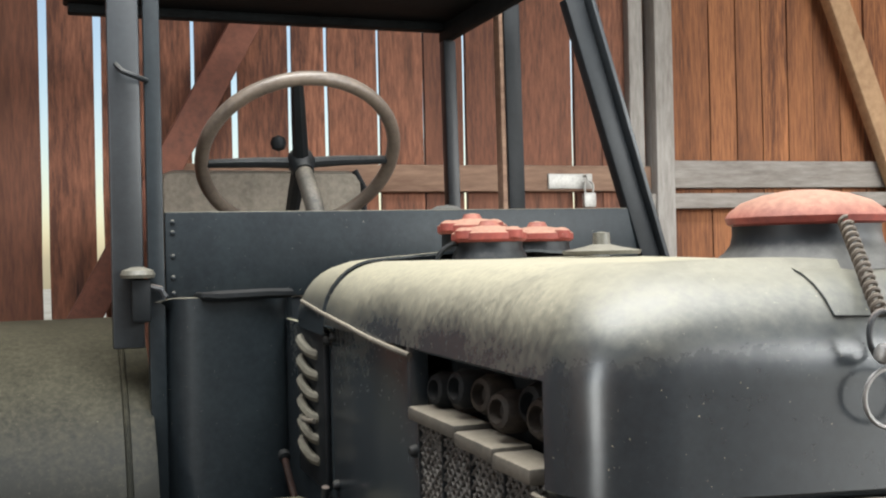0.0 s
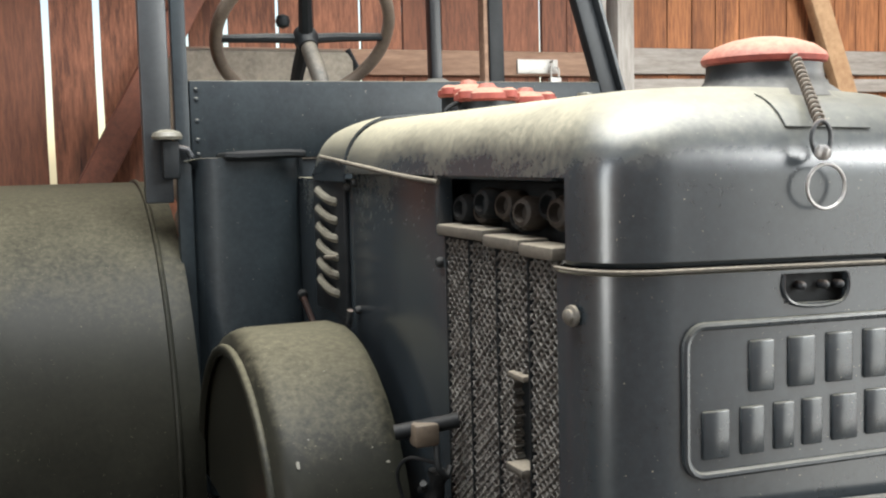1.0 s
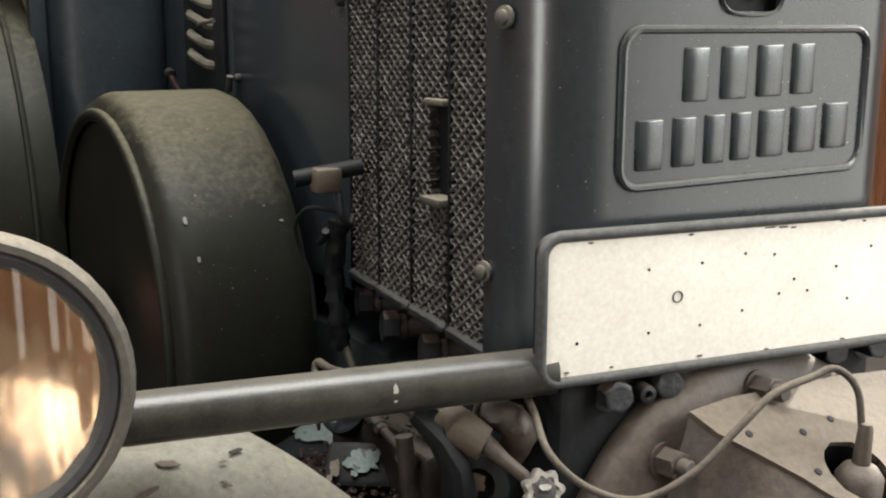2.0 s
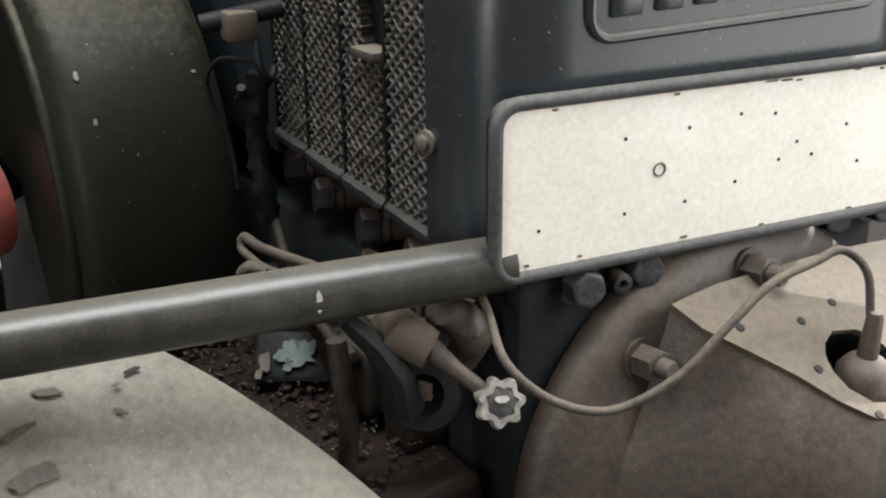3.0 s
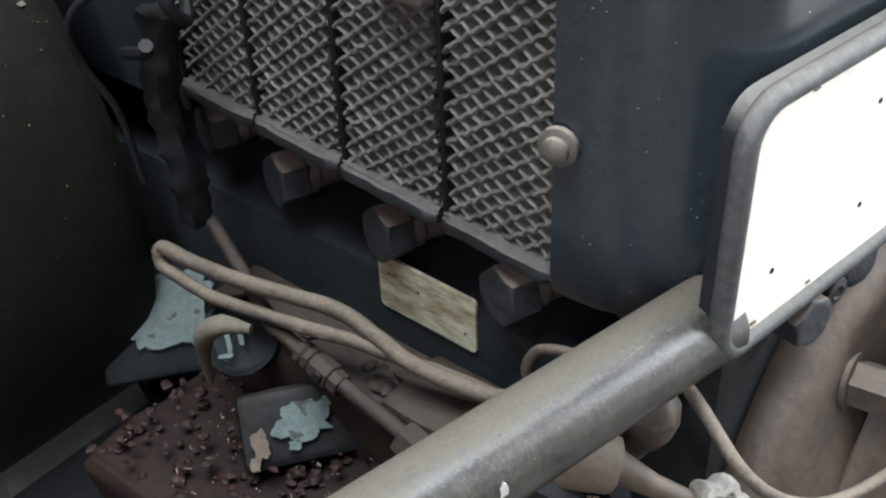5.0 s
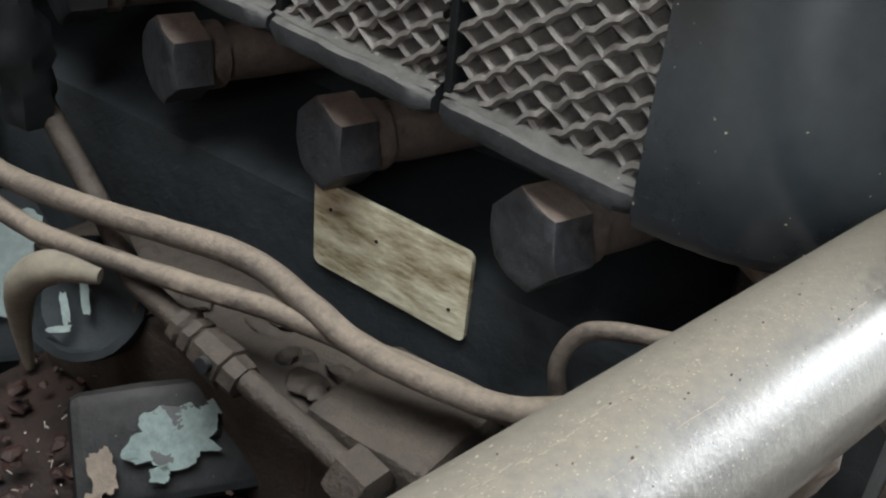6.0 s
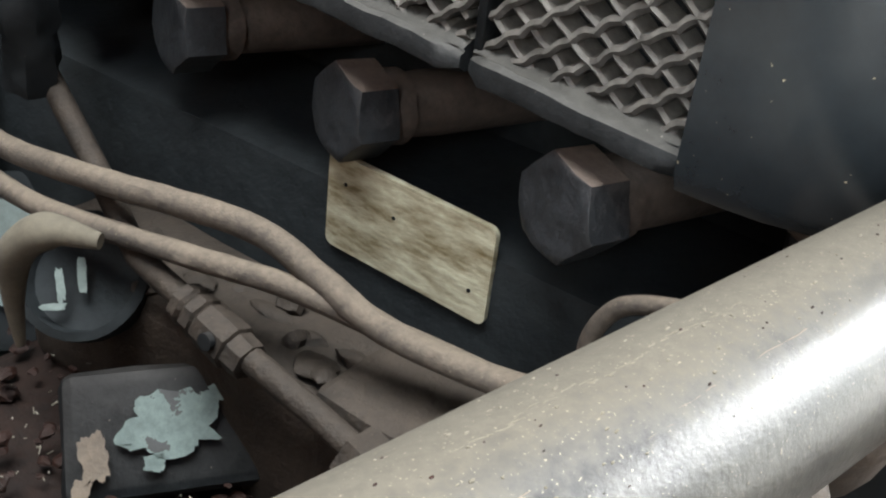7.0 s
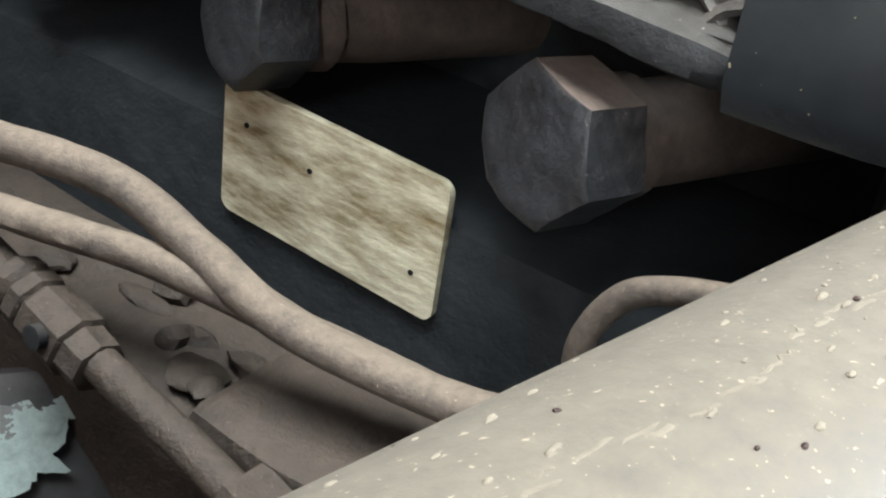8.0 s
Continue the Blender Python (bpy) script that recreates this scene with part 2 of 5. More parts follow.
REFLECTOR.node_tree.nodes["Principled BSDF"].inputs["Base Color"].default_value = (0.60, 0.48, 0.38, 1)


# ---- mesh helpers ----
def part(name, bm, mat, parent=None, label="", smooth=True):
    bmesh.ops.recalc_face_normals(bm, faces=bm.faces)
    data = bpy.data.meshes.new(name)
    bm.to_mesh(data)
    bm.free()
    data.materials.append(mat)
    if smooth:
        for p in data.polygons:
            p.use_smooth = True
        data.set_sharp_from_angle(angle=radians(38))
    ob = new(name, data)
    ob.parent = parent
    if parent is not None and parent.type == "EMPTY":
        ob.matrix_parent_inverse = Matrix.Translation(-parent.location)
    if label:
        ob["label"] = label
    return ob


def box(bm, low, high, bevel=0.0, turn=None, segments=2):
    size, mid = Vector(high) - Vector(low), (Vector(high) + Vector(low)) / 2
    made = bmesh.ops.create_cube(bm, size=1.0, matrix=Matrix.Translation(mid) @ Matrix.Diagonal((*size, 1)))
    verts = made["verts"]
    if bevel:
        edges = list({e for v in verts for e in v.link_edges})
        verts = list({v for f in bmesh.ops.bevel(bm, geom=edges, offset=bevel, segments=segments, affect="EDGES", profile=0.5)["faces"] for v in f.verts})
        seen, stack = set(verts), list(verts)
        while stack:
            for e in stack.pop().link_edges:
                for v in e.verts:
                    if v not in seen:
                        seen.add(v)
                        stack.append(v)
        verts = list(seen)
    if turn is not None:
        bmesh.ops.transform(bm, matrix=turn, verts=verts)
    return bm


def boxed(low, high, bevel=0.0, turn=None):
    return box(bmesh.new(), low, high, bevel, turn)


def beam(bm, a, b, width, depth, up=(0, 0, 1), bevel=0.003):
    """A squared bar from a to b."""
    a, b = Vector(a), Vector(b)
    z = (b - a).normalized()
    x = Vector(up).cross(z).normalized()
    m = Matrix((x, z.cross(x), z)).transposed().to_4x4()
    m.translation = a
    return box(bm, (-width / 2, -depth / 2, 0), (width / 2, depth / 2, (b - a).length), bevel, m)


def smooth_line(points, steps=8):
    pts = [Vector(p) for p in points]
    pts = [2 * pts[0] - pts[1], *pts, 2 * pts[-1] - pts[-2]]
    out = []
    for p0, p1, p2, p3 in zip(pts, pts[1:], pts[2:], pts[3:]):
        for k in range(steps):
            t = k / steps
            out.append(0.5 * (2 * p1 + (p2 - p0) * t + (2 * p0 - 5 * p1 + 4 * p2 - p3) * t * t + (3 * p1 - p0 - 3 * p2 + p3) * t ** 3))
    return out + [pts[-2]]


def sweep(bm, line, radius, sides=10, closed=False, rough=0.0):
    """A round bar along a line of points; radius may be a list."""
    line = [Vector(p) for p in line]
    rings, count = [], len(line)
    normal = None
    for i, p in enumerate(line):
        ahead = (line[(i + 1) % count] - line[i - 1]) if closed or 0 < i < count - 1 else (line[1] - line[0] if i == 0 else line[-1] - line[-2])
        ahead.normalize()
        if normal is None:
            normal = ahead.orthogonal().normalized()
        normal = (normal - ahead * normal.dot(ahead)).normalized()
        side = ahead.cross(normal)
        r = radius[i] if isinstance(radius, (list, tuple)) else radius
        ring = []
        for k in range(sides):
            a = 2 * math.pi * k / sides
            w = r * (1 + rough * noise.noise(p * 90 + Vector((k, 0, 0))))
            ring.append(bm.verts.new(p + (normal * math.cos(a) + side * math.sin(a)) * w))
        rings.append(ring)
    pairs = list(zip(rings, rings[1:])) + ([(rings[-1], rings[0])] if closed else [])
    for a, b in pairs:
        for k in range(sides):
            bm.faces.new((a[k], a[(k + 1) % sides], b[(k + 1) % sides], b[k]))
    if not closed:
        bm.faces.new(rings[0][::-1])
        bm.faces.new(rings[-1])
    return bm


def lathe(bm, profile, at, axis=(0, 0, 1), sides=32, ends=(True, True)):
    """A turned shape: profile of (radius, height) along axis from at."""
    turn = Vector(axis).to_track_quat("Z", "Y").to_matrix().to_4x4()
    turn.translation = Vector(at)
    rings = []
    for r, h in profile:
        if r < 1e-5:
            rings.append([bm.verts.new(turn @ Vector((0, 0, h)))])
        else:
            rings.append([bm.verts.new(turn @ Vector((r * math.cos(2 * math.pi * k / sides), r * math.sin(2 * math.pi * k / sides), h))) for k in range(sides)])
    for a, b in zip(rings, rings[1:]):
        for k in range(sides):
            n = (k + 1) % sides
            if len(a) == 1 and len(b) == 1:
                continue
            if len(a) == 1:
                bm.faces.new((a[0], b[k], b[n]))
            elif len(b) == 1:
                bm.faces.new((a[k], a[n], b[0]))
            else:
                bm.faces.new((a[k], a[n], b[n], b[k]))
    for ring, flip, close in ((rings[0], True, ends[0]), (rings[-1], False, ends[1])):
        if len(ring) > 2 and close:
            bm.faces.new(ring[::-1] if flip else ring)
    return bm


def sheet(bm, rows):
    """A skin over rows of points."""
    made = [[bm.verts.new(p) for p in row] for row in rows]
    for a, b in zip(made, made[1:]):
        for k in range(len(a) - 1):
            bm.faces.new((a[k], a[k + 1], b[k + 1], b[k]))
    return made


def thicken(bm, depth):
    bmesh.ops.recalc_face_normals(bm, faces=bm.faces)
    bmesh.ops.solidify(bm, geom=bm.faces[:], thickness=depth)
    return bm


def hex_bolt(name, at, axis, across, height, parent, mat=BOLT, washer=1.25, spin=0.0, domed=0.18):
    """A hexagon head with sharp flats, a round chamfer at its face and nicks, on a washer."""
    bm = bmesh.new()
    r = across / math.sqrt(3)
    turn = Vector(axis).to_track_quat("Z", "Y").to_matrix().to_4x4() @ Matrix.Rotation(spin, 4, "Z")
    turn.translation = Vector(at)
    inner = across * 0.475
    rings = [[], [], [], [], []]
    for k in range(36):
        t = 2 * math.pi * k / 36
        rho = across / 2 / math.cos((t + math.pi / 6) % (math.pi / 3) - math.pi / 6)
        top = height - (rho - inner) * 0.5
        for ring, radius, h in zip(rings, (rho * 0.99, rho, inner, inner * 0.8, inner * 0.4), (0, top, height, height - 0.0003, height)):
            q = Vector((radius * 90 + at[1] * 150, math.cos(t) * 2.2, math.sin(t) * 2.2 + h * 60))
            ring.append(bm.verts.new(turn @ Vector((radius * math.cos(t), radius * math.sin(t), h + 0.0007 * noise.noise(q))) + noise.noise_vector(q * 1.7) * 0.0004))
    for a, b in zip(rings, rings[1:]):
        for k in range(36):
            bm.faces.new((a[k], a[(k + 1) % 36], b[(k + 1) % 36], b[k]))
    bm.faces.new(rings[-1])
    bm.faces.new(rings[0][::-1])
    if washer:
        lathe(bm, [(r * washer, -0.004), (r * washer, -0.0005), (r * 0.6, 0.0)], at, axis, 20)
    return part(name, bm, mat, parent)


def roughen(bm, amount, scale=60.0, cuts=3):
    """A cast or dirt-caked surface: finer faces, pushed about unevenly."""
    if cuts:
        bmesh.ops.subdivide_edges(bm, edges=bm.edges[:], cuts=cuts, use_grid_fill=True)
    for v in bm.verts:
        v.co += noise.noise_vector(v.co * scale) * amount + noise.noise_vector(v.co * scale * 3.1) * amount * 0.4
    return bm


def lump(bm, at, size, seed, uneven=0.35):
    """A clod of dirt or rust."""
    made = bmesh.ops.create_icosphere(bm, subdivisions=2, radius=1.0)["verts"]
    for v in made:
        w = 1 + uneven * noise.noise(v.co * 1.3 + Vector((seed * 3.7, 0, 0))) + uneven * 0.6 * noise.noise(v.co * 3.4 + Vector((0, seed * 1.9, 0)))
        v.co = Vector(at) + Vector((v.co.x * size[0], v.co.y * size[1], v.co.z * size[2])) * w
    return bm


def thing(name, at, label, category, group=""):
    ob = tagged(new(name), label, category, group)
    ob.location = at
    return ob


# ---- the barn ----
WALL_Y = 2.5
ground = part("ground", boxed((-60, -60, -0.3), (60, 60, -0.02)), GRASS)
tagged(ground, "pale dry gravel yard around the barn", "ground", kind="structure")
floor = part("floor", boxed((-2.6, -1.9, -0.2), (3.4, WALL_Y + 0.02, 0.0)), DIRT)
tagged(floor, "dry trodden earth floor of the barn", "floor", kind="structure")


def wall(name, low, high, label):
    ob = tagged(new(name), label, "wall", kind="structure")
    ob.location = ((low[0] + high[0]) / 2, (low[1] + high[1]) / 2, 0)
    return ob


wall_north = wall("wall_north", (-2.6, WALL_Y, 0), (3.4, WALL_Y, 0), "red-brown upright barn boards with bright gaps between them")
# left edges of the boards; each gap lets the daylight through
EDGES = (-2.6, -2.42, -2.25, -2.05, -1.88, -1.68, -1.5, -1.32, -1.17, -1.02, -0.87, -0.727, -0.58, -0.44, -0.307, -0.19, -0.019, 0.096, 0.262, 0.414, 0.55, 0.74, 0.936,
         1.046, 1.181, 1.30, 1.473, 1.582, 1.69, 1.80, 1.915, 2.03, 2.14, 2.27, 2.38, 2.50, 2.64, 2.80, 2.94, 3.08, 3.24, 3.4)
WIDE = {-0.727: 0.021, -0.58: 0.021, -0.307: 0.014, -0.19: 0.020, -0.019: 0.015, 0.096: 0.014, 0.262: 0.013, 0.414: 0.009, 0.55: 0.014, 0.936: 0.015, 1.181: 0.011}
rng = random.Random(4)
for left, right in zip(EDGES, EDGES[1:]):
    gap = WIDE.get(left, 0.002 if left < 1.25 else 0.006)
    lean = rng.uniform(-0.003, 0.003)
    bm = bmesh.new()
    rows, deep = [], rng.uniform(0, 0.006)
    for k in range(15):
        z = -0.02 + 3.0 * k / 14
        a = left + gap + lean * (z - 1.5) + 0.004 * noise.noise(Vector((left * 9, z * 3.1, 0.3)))
        b = right + 0.003 * noise.noise(Vector((right * 9, z * 2.7, 5.3)))
        rows.append([Vector((a, WALL_Y + deep, z)), Vector(((a + b) / 2, WALL_Y + deep - 0.002, z)), Vector((b, WALL_Y + deep, z))])
    sheet(bm, rows)
    thicken(bm, 0.022)
    # boards beyond x 1.2: paler orange, with the light on them put into colour
    part("board", bm, BOARD if left < 1.2 else BOARD_PALE, wall_north)

# unseen side wall; the gap in it is left for the west lamp
bm = bmesh.new()
for low, high in (((-2.66, -0.3, -0.02), (-2.6, WALL_Y + 0.05, 3.0)), ((-2.66, -1.9, -0.02), (-2.6, -1.2, 3.0))):
    box(bm, low, high)
wall_west = part("wall_west", bm, ROOFWOOD)
tagged(wall_west, "dark brown boarded side wall", "wall", kind="structure")
# unseen side wall with an opening cut for the east lamp
bm = bmesh.new()
for low, high in (((3.4, -1.9, -0.02), (3.46, WALL_Y + 0.05, 1.85)), ((3.4, -1.9, 2.65), (3.46, WALL_Y + 0.05, 3.0)), ((3.4, -1.9, 1.85), (3.46, -0.8, 2.65)), ((3.4, 1.0, 1.85), (3.46, WALL_Y + 0.05, 2.65))):
    box(bm, low, high)
wall_east = part("wall_east", bm, BOARD_PALE)
tagged(wall_east, "red-brown boarded side wall", "wall", kind="structure")
# unseen roof, ended at y 1.2 so that daylight reaches the back wall
ceiling = part("ceiling", boxed((-2.7, 1.2, 3.0), (3.5, WALL_Y + 0.1, 3.06)), ROOFWOOD)
tagged(ceiling, "dark plank underside of the barn roof", "ceiling", kind="structure")
# unseen roof piece added to keep direct sun off the tractor
sun_block = part("ceiling_east", boxed((1.7, -1.95, 3.0), (3.5, 1.12, 3.06)), ROOFWOOD)
tagged(sun_block, "unseen dark plank roof added to keep the sun off", "ceiling", kind="structure")
# unseen wall added to block front light; the gap leaves a door opening
bm = bmesh.new()
for low, high in (((-2.66, -1.95, -0.02), (0.65, -1.89, 3.0)), ((2.45, -1.95, -0.02), (3.46, -1.89, 2.0))):
    box(bm, low, high)
wall_south = part("wall_south", bm, ROOFWOOD)
tagged(wall_south, "unseen plain wall added to block front light, beside a door opening", "wall", kind="structure")
lintel = part("lintel", boxed((-2.66, 1.12, 2.9), (3.46, 1.20, 3.06), 0.01), REDBEAM)
tagged(lintel, "timber lintel at the edge of the barn roof", "beam", kind="structure")


def timber(name, a, b, width, depth, mat, label, up=(0, 0, 1)):
    ob = part(name, beam(bmesh.new(), a, b, width, depth, up, 0.006), mat)
    return tagged(ob, label, "timber", kind="structure")


timber("wall_rail", (-0.37, 2.47, 1.73), (1.215, 2.47, 1.73), 0.085, 0.055, RAILWOOD, "brown horizontal rail nailed across the barn boards", (0, 1, 0))
timber("wall_rail_grey", (1.285, 2.47, 1.745), (3.4, 2.47, 1.75), 0.095, 0.055, GREYRAIL, "weathered grey horizontal rail on the barn boards", (0, 1, 0))
timber("wall_rail_grey", (1.20, 2.455, 1.652), (3.4, 2.455, 1.66), 0.052, 0.075, GREYRAIL, "weathered grey lower rail on the barn boards", (0, 1, 0))
timber("wall_post", (1.25, 2.45, 0), (1.25, 2.45, 3.0), 0.07, 0.09, GREYWOOD, "weathered grey upright post of the barn wall", (0, 1, 0))
timber("wall_post", (1.165, 2.47, 0), (1.165, 2.47, 3.0), 0.055, 0.055, GREYWOOD, "weathered grey upright post of the barn wall", (0, 1, 0))
timber("wall_brace", (-0.90, 2.42, 0.82), (0.03, 2.42, 2.52), 0.085, 0.07, REDBEAM, "red-brown diagonal brace against the barn boards", (0, 1, 0))
timber("wall_brace", (1.80, 2.40, 2.75), (2.36, 2.40, 1.36), 0.085, 0.05, YELLOWWOOD, "pale yellow diagonal timber brace", (0, 1, 0))

hasp = thing("door_hasp", (0.9, 2.43, 1.70), "galvanised hasp with a padlock on the brown rail", "hasp")
part("strap", boxed((0.825, 2.433, 1.695), (0.985, 2.442, 1.745), 0.003), ZINC, hasp)
part("staple", sweep(bmesh.new(), smooth_line([(0.955, 2.44, 1.735), (0.955, 2.415, 1.735), (0.955, 2.415, 1.705), (0.955, 2.44, 1.705)]), 0.004, 8), ZINC, hasp)
lock = part("padlock", boxed((0.94, 2.405, 1.632), (0.985, 2.425, 1.682), 0.006), ZINC, hasp, "silver padlock")
part("shackle", sweep(bmesh.new(), smooth_line([(0.948, 2.415, 1.68), (0.948, 2.415, 1.708), (0.962, 2.415, 1.72), (0.977, 2.415, 1.708), (0.977, 2.415, 1.68)]), 0.0035, 8), ZINC, lock)

# ---- the tractor ----
tractor = thing("tractor", (0, 0.9, 0), "old dark green tractor with a dusty hood and olive mudguards", "tractor")
HALF, SHOULDER, TOP = 0.285, 0.097, 1.484
SIGHT = Vector((-0.92, -0.87, 1.25))


def skewed(bm):
    """The front stands askew to the sides, parallel to the cross bar: it comes forward towards the far side."""
    for v in bm.verts:
        x, y = v.co.x, v.co.y
        w = 0.15 * min(1.0, max(0.0, 1 - (y - 0.11) / 0.7))
        reach = max(0.0, x + 0.205)
        v.co += (SIGHT - v.co) * (w * reach / ((y - SIGHT.y) + w * (x - SIGHT.x)))
    return bm


def outline(half, front, rear, radius, steps=9, cuts=()):
    """The hood's plan from its rear, round the front, to its other rear; x positions in cuts get a point on the front."""
    pts = [Vector((-half, rear + (front + radius - rear) * k / 8, 0)) for k in range(8)]
    pts += [Vector((-half + radius * (1 - math.cos(a)), front + radius * (1 - math.sin(a)), 0)) for a in (math.pi / 2 * k / steps for k in range(steps))]
    xs = sorted({-half + radius + (half - radius) * 2 * k / 10 for k in range(11)} | set(cuts))
    pts += [Vector((x, front, 0)) for x in xs]
    pts += [Vector((half - radius * (1 - math.sin(a)), front + radius * (1 - math.cos(a)), 0)) for a in (math.pi / 2 * (k + 1) / steps for k in range(steps))]
    return pts + [Vector((half, front + radius + (rear - front - radius) * (k + 1) / 8, 0)) for k in range(8)]


def hood_shell():
    bm, rows = bmesh.new(), []
    for z in (1.290, 1.296, 1.34, TOP - SHOULDER):
        lip = 0.006 if z == 1.290 else 0.0
        rows.append([p + Vector((0, 0, z)) for p in outline(HALF + 0.002 - lip, lip - 0.004, 0.90, 0.085)])
    for k in range(1, 11):
        a = math.pi / 2 * k / 10
        inset = SHOULDER * (1 - math.cos(a))
        rows.append([p + Vector((0, 0, TOP - SHOULDER + SHOULDER * math.sin(a) - (0.012 if k == 10 else 0) * 0)) for p in outline(HALF - inset, -0.004 + inset, 0.90, 0.085 - 0.35 * inset)])
    made = sheet(bm, rows)
    last = made[-1]
    count = len(last)
    for i in range(count // 2 - 1):
        a, b, c, d = last[i], last[i + 1], last[count - 2 - i], last[count - 1 - i]
        if len({a, b, c, d}) == 4:
            bm.faces.new((a, b, c, d))
    # the grille opening starts behind the corner, so the lower side skirt ends there
    for f in [f for f in bm.faces if f.calc_center_median().z < TOP - SHOULDER - 0.008 and f.calc_center_median().y > 0.112]:
        bm.faces.remove(f)
    for v in bm.verts:
        v.co.z += 0.008 * max(0.0, 1 - (v.co.x / 0.2) ** 2) * (v.co.z > TOP - 0.002)
    return thicken(bm, 0.004)


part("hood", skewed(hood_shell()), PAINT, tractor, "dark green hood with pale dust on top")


def rear_hood():
    bm, rows = bmesh.new(), []
    for y, drop, wide in ((0.902, 0, HALF + 0.004), (0.93, 0, HALF + 0.004), (1.03, 0.003, HALF), (1.13, 0.010, HALF - 0.006), (1.20, 0.028, HALF - 0.02)):
        row = []
        top = TOP + 0.006 - drop
        row += [Vector((-wide, y, z)) for z in (1.372, 1.385)]
        row += [Vector((-wide + SHOULDER * (1 - math.cos(a)), y, top - SHOULDER + SHOULDER * math.sin(a))) for a in (math.pi / 2 * k / 8 for k in range(9))]
        row += [Vector((x, y, top + 0.008)) for x in (-0.08, 0, 0.08)]
        row += [Vector((wide - SHOULDER * (1 - math.sin(a)), y, top - SHOULDER + SHOULDER * math.cos(a))) for a in (math.pi / 2 * k / 8 for k in range(9))]
        row += [Vector((wide, y, z)) for z in (1.385, 1.372)]
        rows.append(row)
    sheet(bm, rows)
    return thicken(bm, 0.004)


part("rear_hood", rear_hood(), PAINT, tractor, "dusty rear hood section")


def front_shell():
    bm, rows = bmesh.new(), []
    for z in (0.853, 0.861, 0.91, 0.98, 1.05, 1.15, 1.243, 1.277, 1.281, 1.284):
        lip = {0.853: 0.004, 1.284: 0.004}.get(z, 0.0)
        rows.append([p + Vector((0, 0, z)) for p in outline(HALF - lip, lip, 0.106, 0.085, cuts=(-0.051, 0.040))])
    sheet(bm, rows)
    for f in [f for f in bm.faces if 1.244 < f.calc_center_median().z < 1.276 and -0.051 < f.calc_center_median().x < 0.040 and f.calc_center_median().y < 0.02]:
        bm.faces.remove(f)
    return thicken(bm, 0.006)


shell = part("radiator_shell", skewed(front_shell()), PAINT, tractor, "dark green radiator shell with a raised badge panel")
part("shell_lip", skewed(sweep(bmesh.new(), [p + Vector((0, 0, 1.286)) for p in outline(HALF + 0.002, -0.002, 0.106, 0.087)], 0.0026, 6)), TRIM, shell, "dusty seam bead")
bm = boxed((-0.065, 0.012, 1.230), (0.055, 0.07, 1.283))
part("slot_recess", skewed(bm), DARK, shell, "black recess behind the slot")
part("slot_rim", skewed(sweep(bmesh.new(), smooth_line([(-0.052, -0.001, 1.276), (-0.053, -0.002, 1.258), (-0.040, -0.003, 1.243), (-0.005, -0.004, 1.239), (0.03, -0.003, 1.243), (0.042, -0.002, 1.258), (0.041, -0.001, 1.276)]), 0.0022, 8)), PAINT, shell)
for x in (-0.022, 0.012, 0.034):
    part("slot_stud", skewed(lathe(bmesh.new(), [(0.005, 0), (0.005, 0.01), (0.003, 0.013), (0, 0.014)], (x, 0.012, 1.262), (0, -1, 0), 12)), BOLT, shell)


def rounded(x0, x1, z0, z1, r, y, steps=6):
    pts = []
    for cx, cz, start in ((x1 - r, z1 - r, 0), (x0 + r, z1 - r, 90), (x0 + r, z0 + r, 180), (x1 - r, z0 + r, 270)):
        pts += [Vector((cx + r * math.cos(radians(start + 90 * k / steps)), y, cz + r * math.sin(radians(start + 90 * k / steps)))) for k in range(steps + 1)]
    return pts


def plate(pts, back, way=(0, 1, 0)):
    """A solid plate from an outline."""
    bm = bmesh.new()
    face = bm.faces.new([bm.verts.new(p) for p in pts])
    side = bmesh.ops.extrude_face_region(bm, geom=[face])
    bmesh.ops.translate(bm, verts=[v for v in side["geom"] if isinstance(v, bmesh.types.BMVert)], vec=Vector(way) * back)
    return bm


part("badge_panel", skewed(plate(rounded(-0.185, 0.19, 1.060, 1.222, 0.022, -0.0015), 0.004)), PAINT, shell, "embossed badge panel")
part("badge_border", skewed(sweep(bmesh.new(), rounded(-0.187, 0.192, 1.058, 1.224, 0.024, -0.002), 0.0048, 8, True)), PAINT, shell, "raised dusty border")
# two rows of plain raised blocks
for x, w, z, h in ((-0.085, 0.04, 1.176, 0.058), (-0.028, 0.044, 1.177, 0.058), (0.028, 0.044, 1.178, 0.058), (0.082, 0.04, 1.179, 0.058),
                   (-0.148, 0.042, 1.103, 0.054), (-0.098, 0.038, 1.104, 0.054), (-0.053, 0.034, 1.105, 0.054), (-0.012, 0.034, 1.106, 0.054), (0.036, 0.044, 1.107, 0.054), (0.089, 0.046, 1.109, 0.054), (0.144, 0.046, 1.111, 0.054)):
    part("badge_block", skewed(boxed((x - w / 2 + 0.003, -0.0055, z - h / 2), (x + w / 2 - 0.003, 0.002, z + h / 2), 0.0022)), PAINT, shell)
for at in ((-0.287, 0.066, 1.236), (-0.287, 0.10, 0.962)):
    part("shell_bolt", lathe(bmesh.new(), [(0.012, 0), (0.012, 0.004), (0.008, 0.0055), (0.008, 0.009), (0.005, 0.011), (0, 0.0115)], at, (-1, -0.2, 0), 14), TRIM, shell, "dusty dome bolt")

# side panels and the block below
part("side_panel", boxed((-0.272, 0.462, 0.86), (-0.262, 0.905, 1.392), 0.002), PAINT, tractor, "dark flat side panel")
part("side_panel", boxed((0.262, 0.13, 0.86), (0.272, 0.905, 1.392), 0.002), PAINT, tractor, "dark flat side panel")
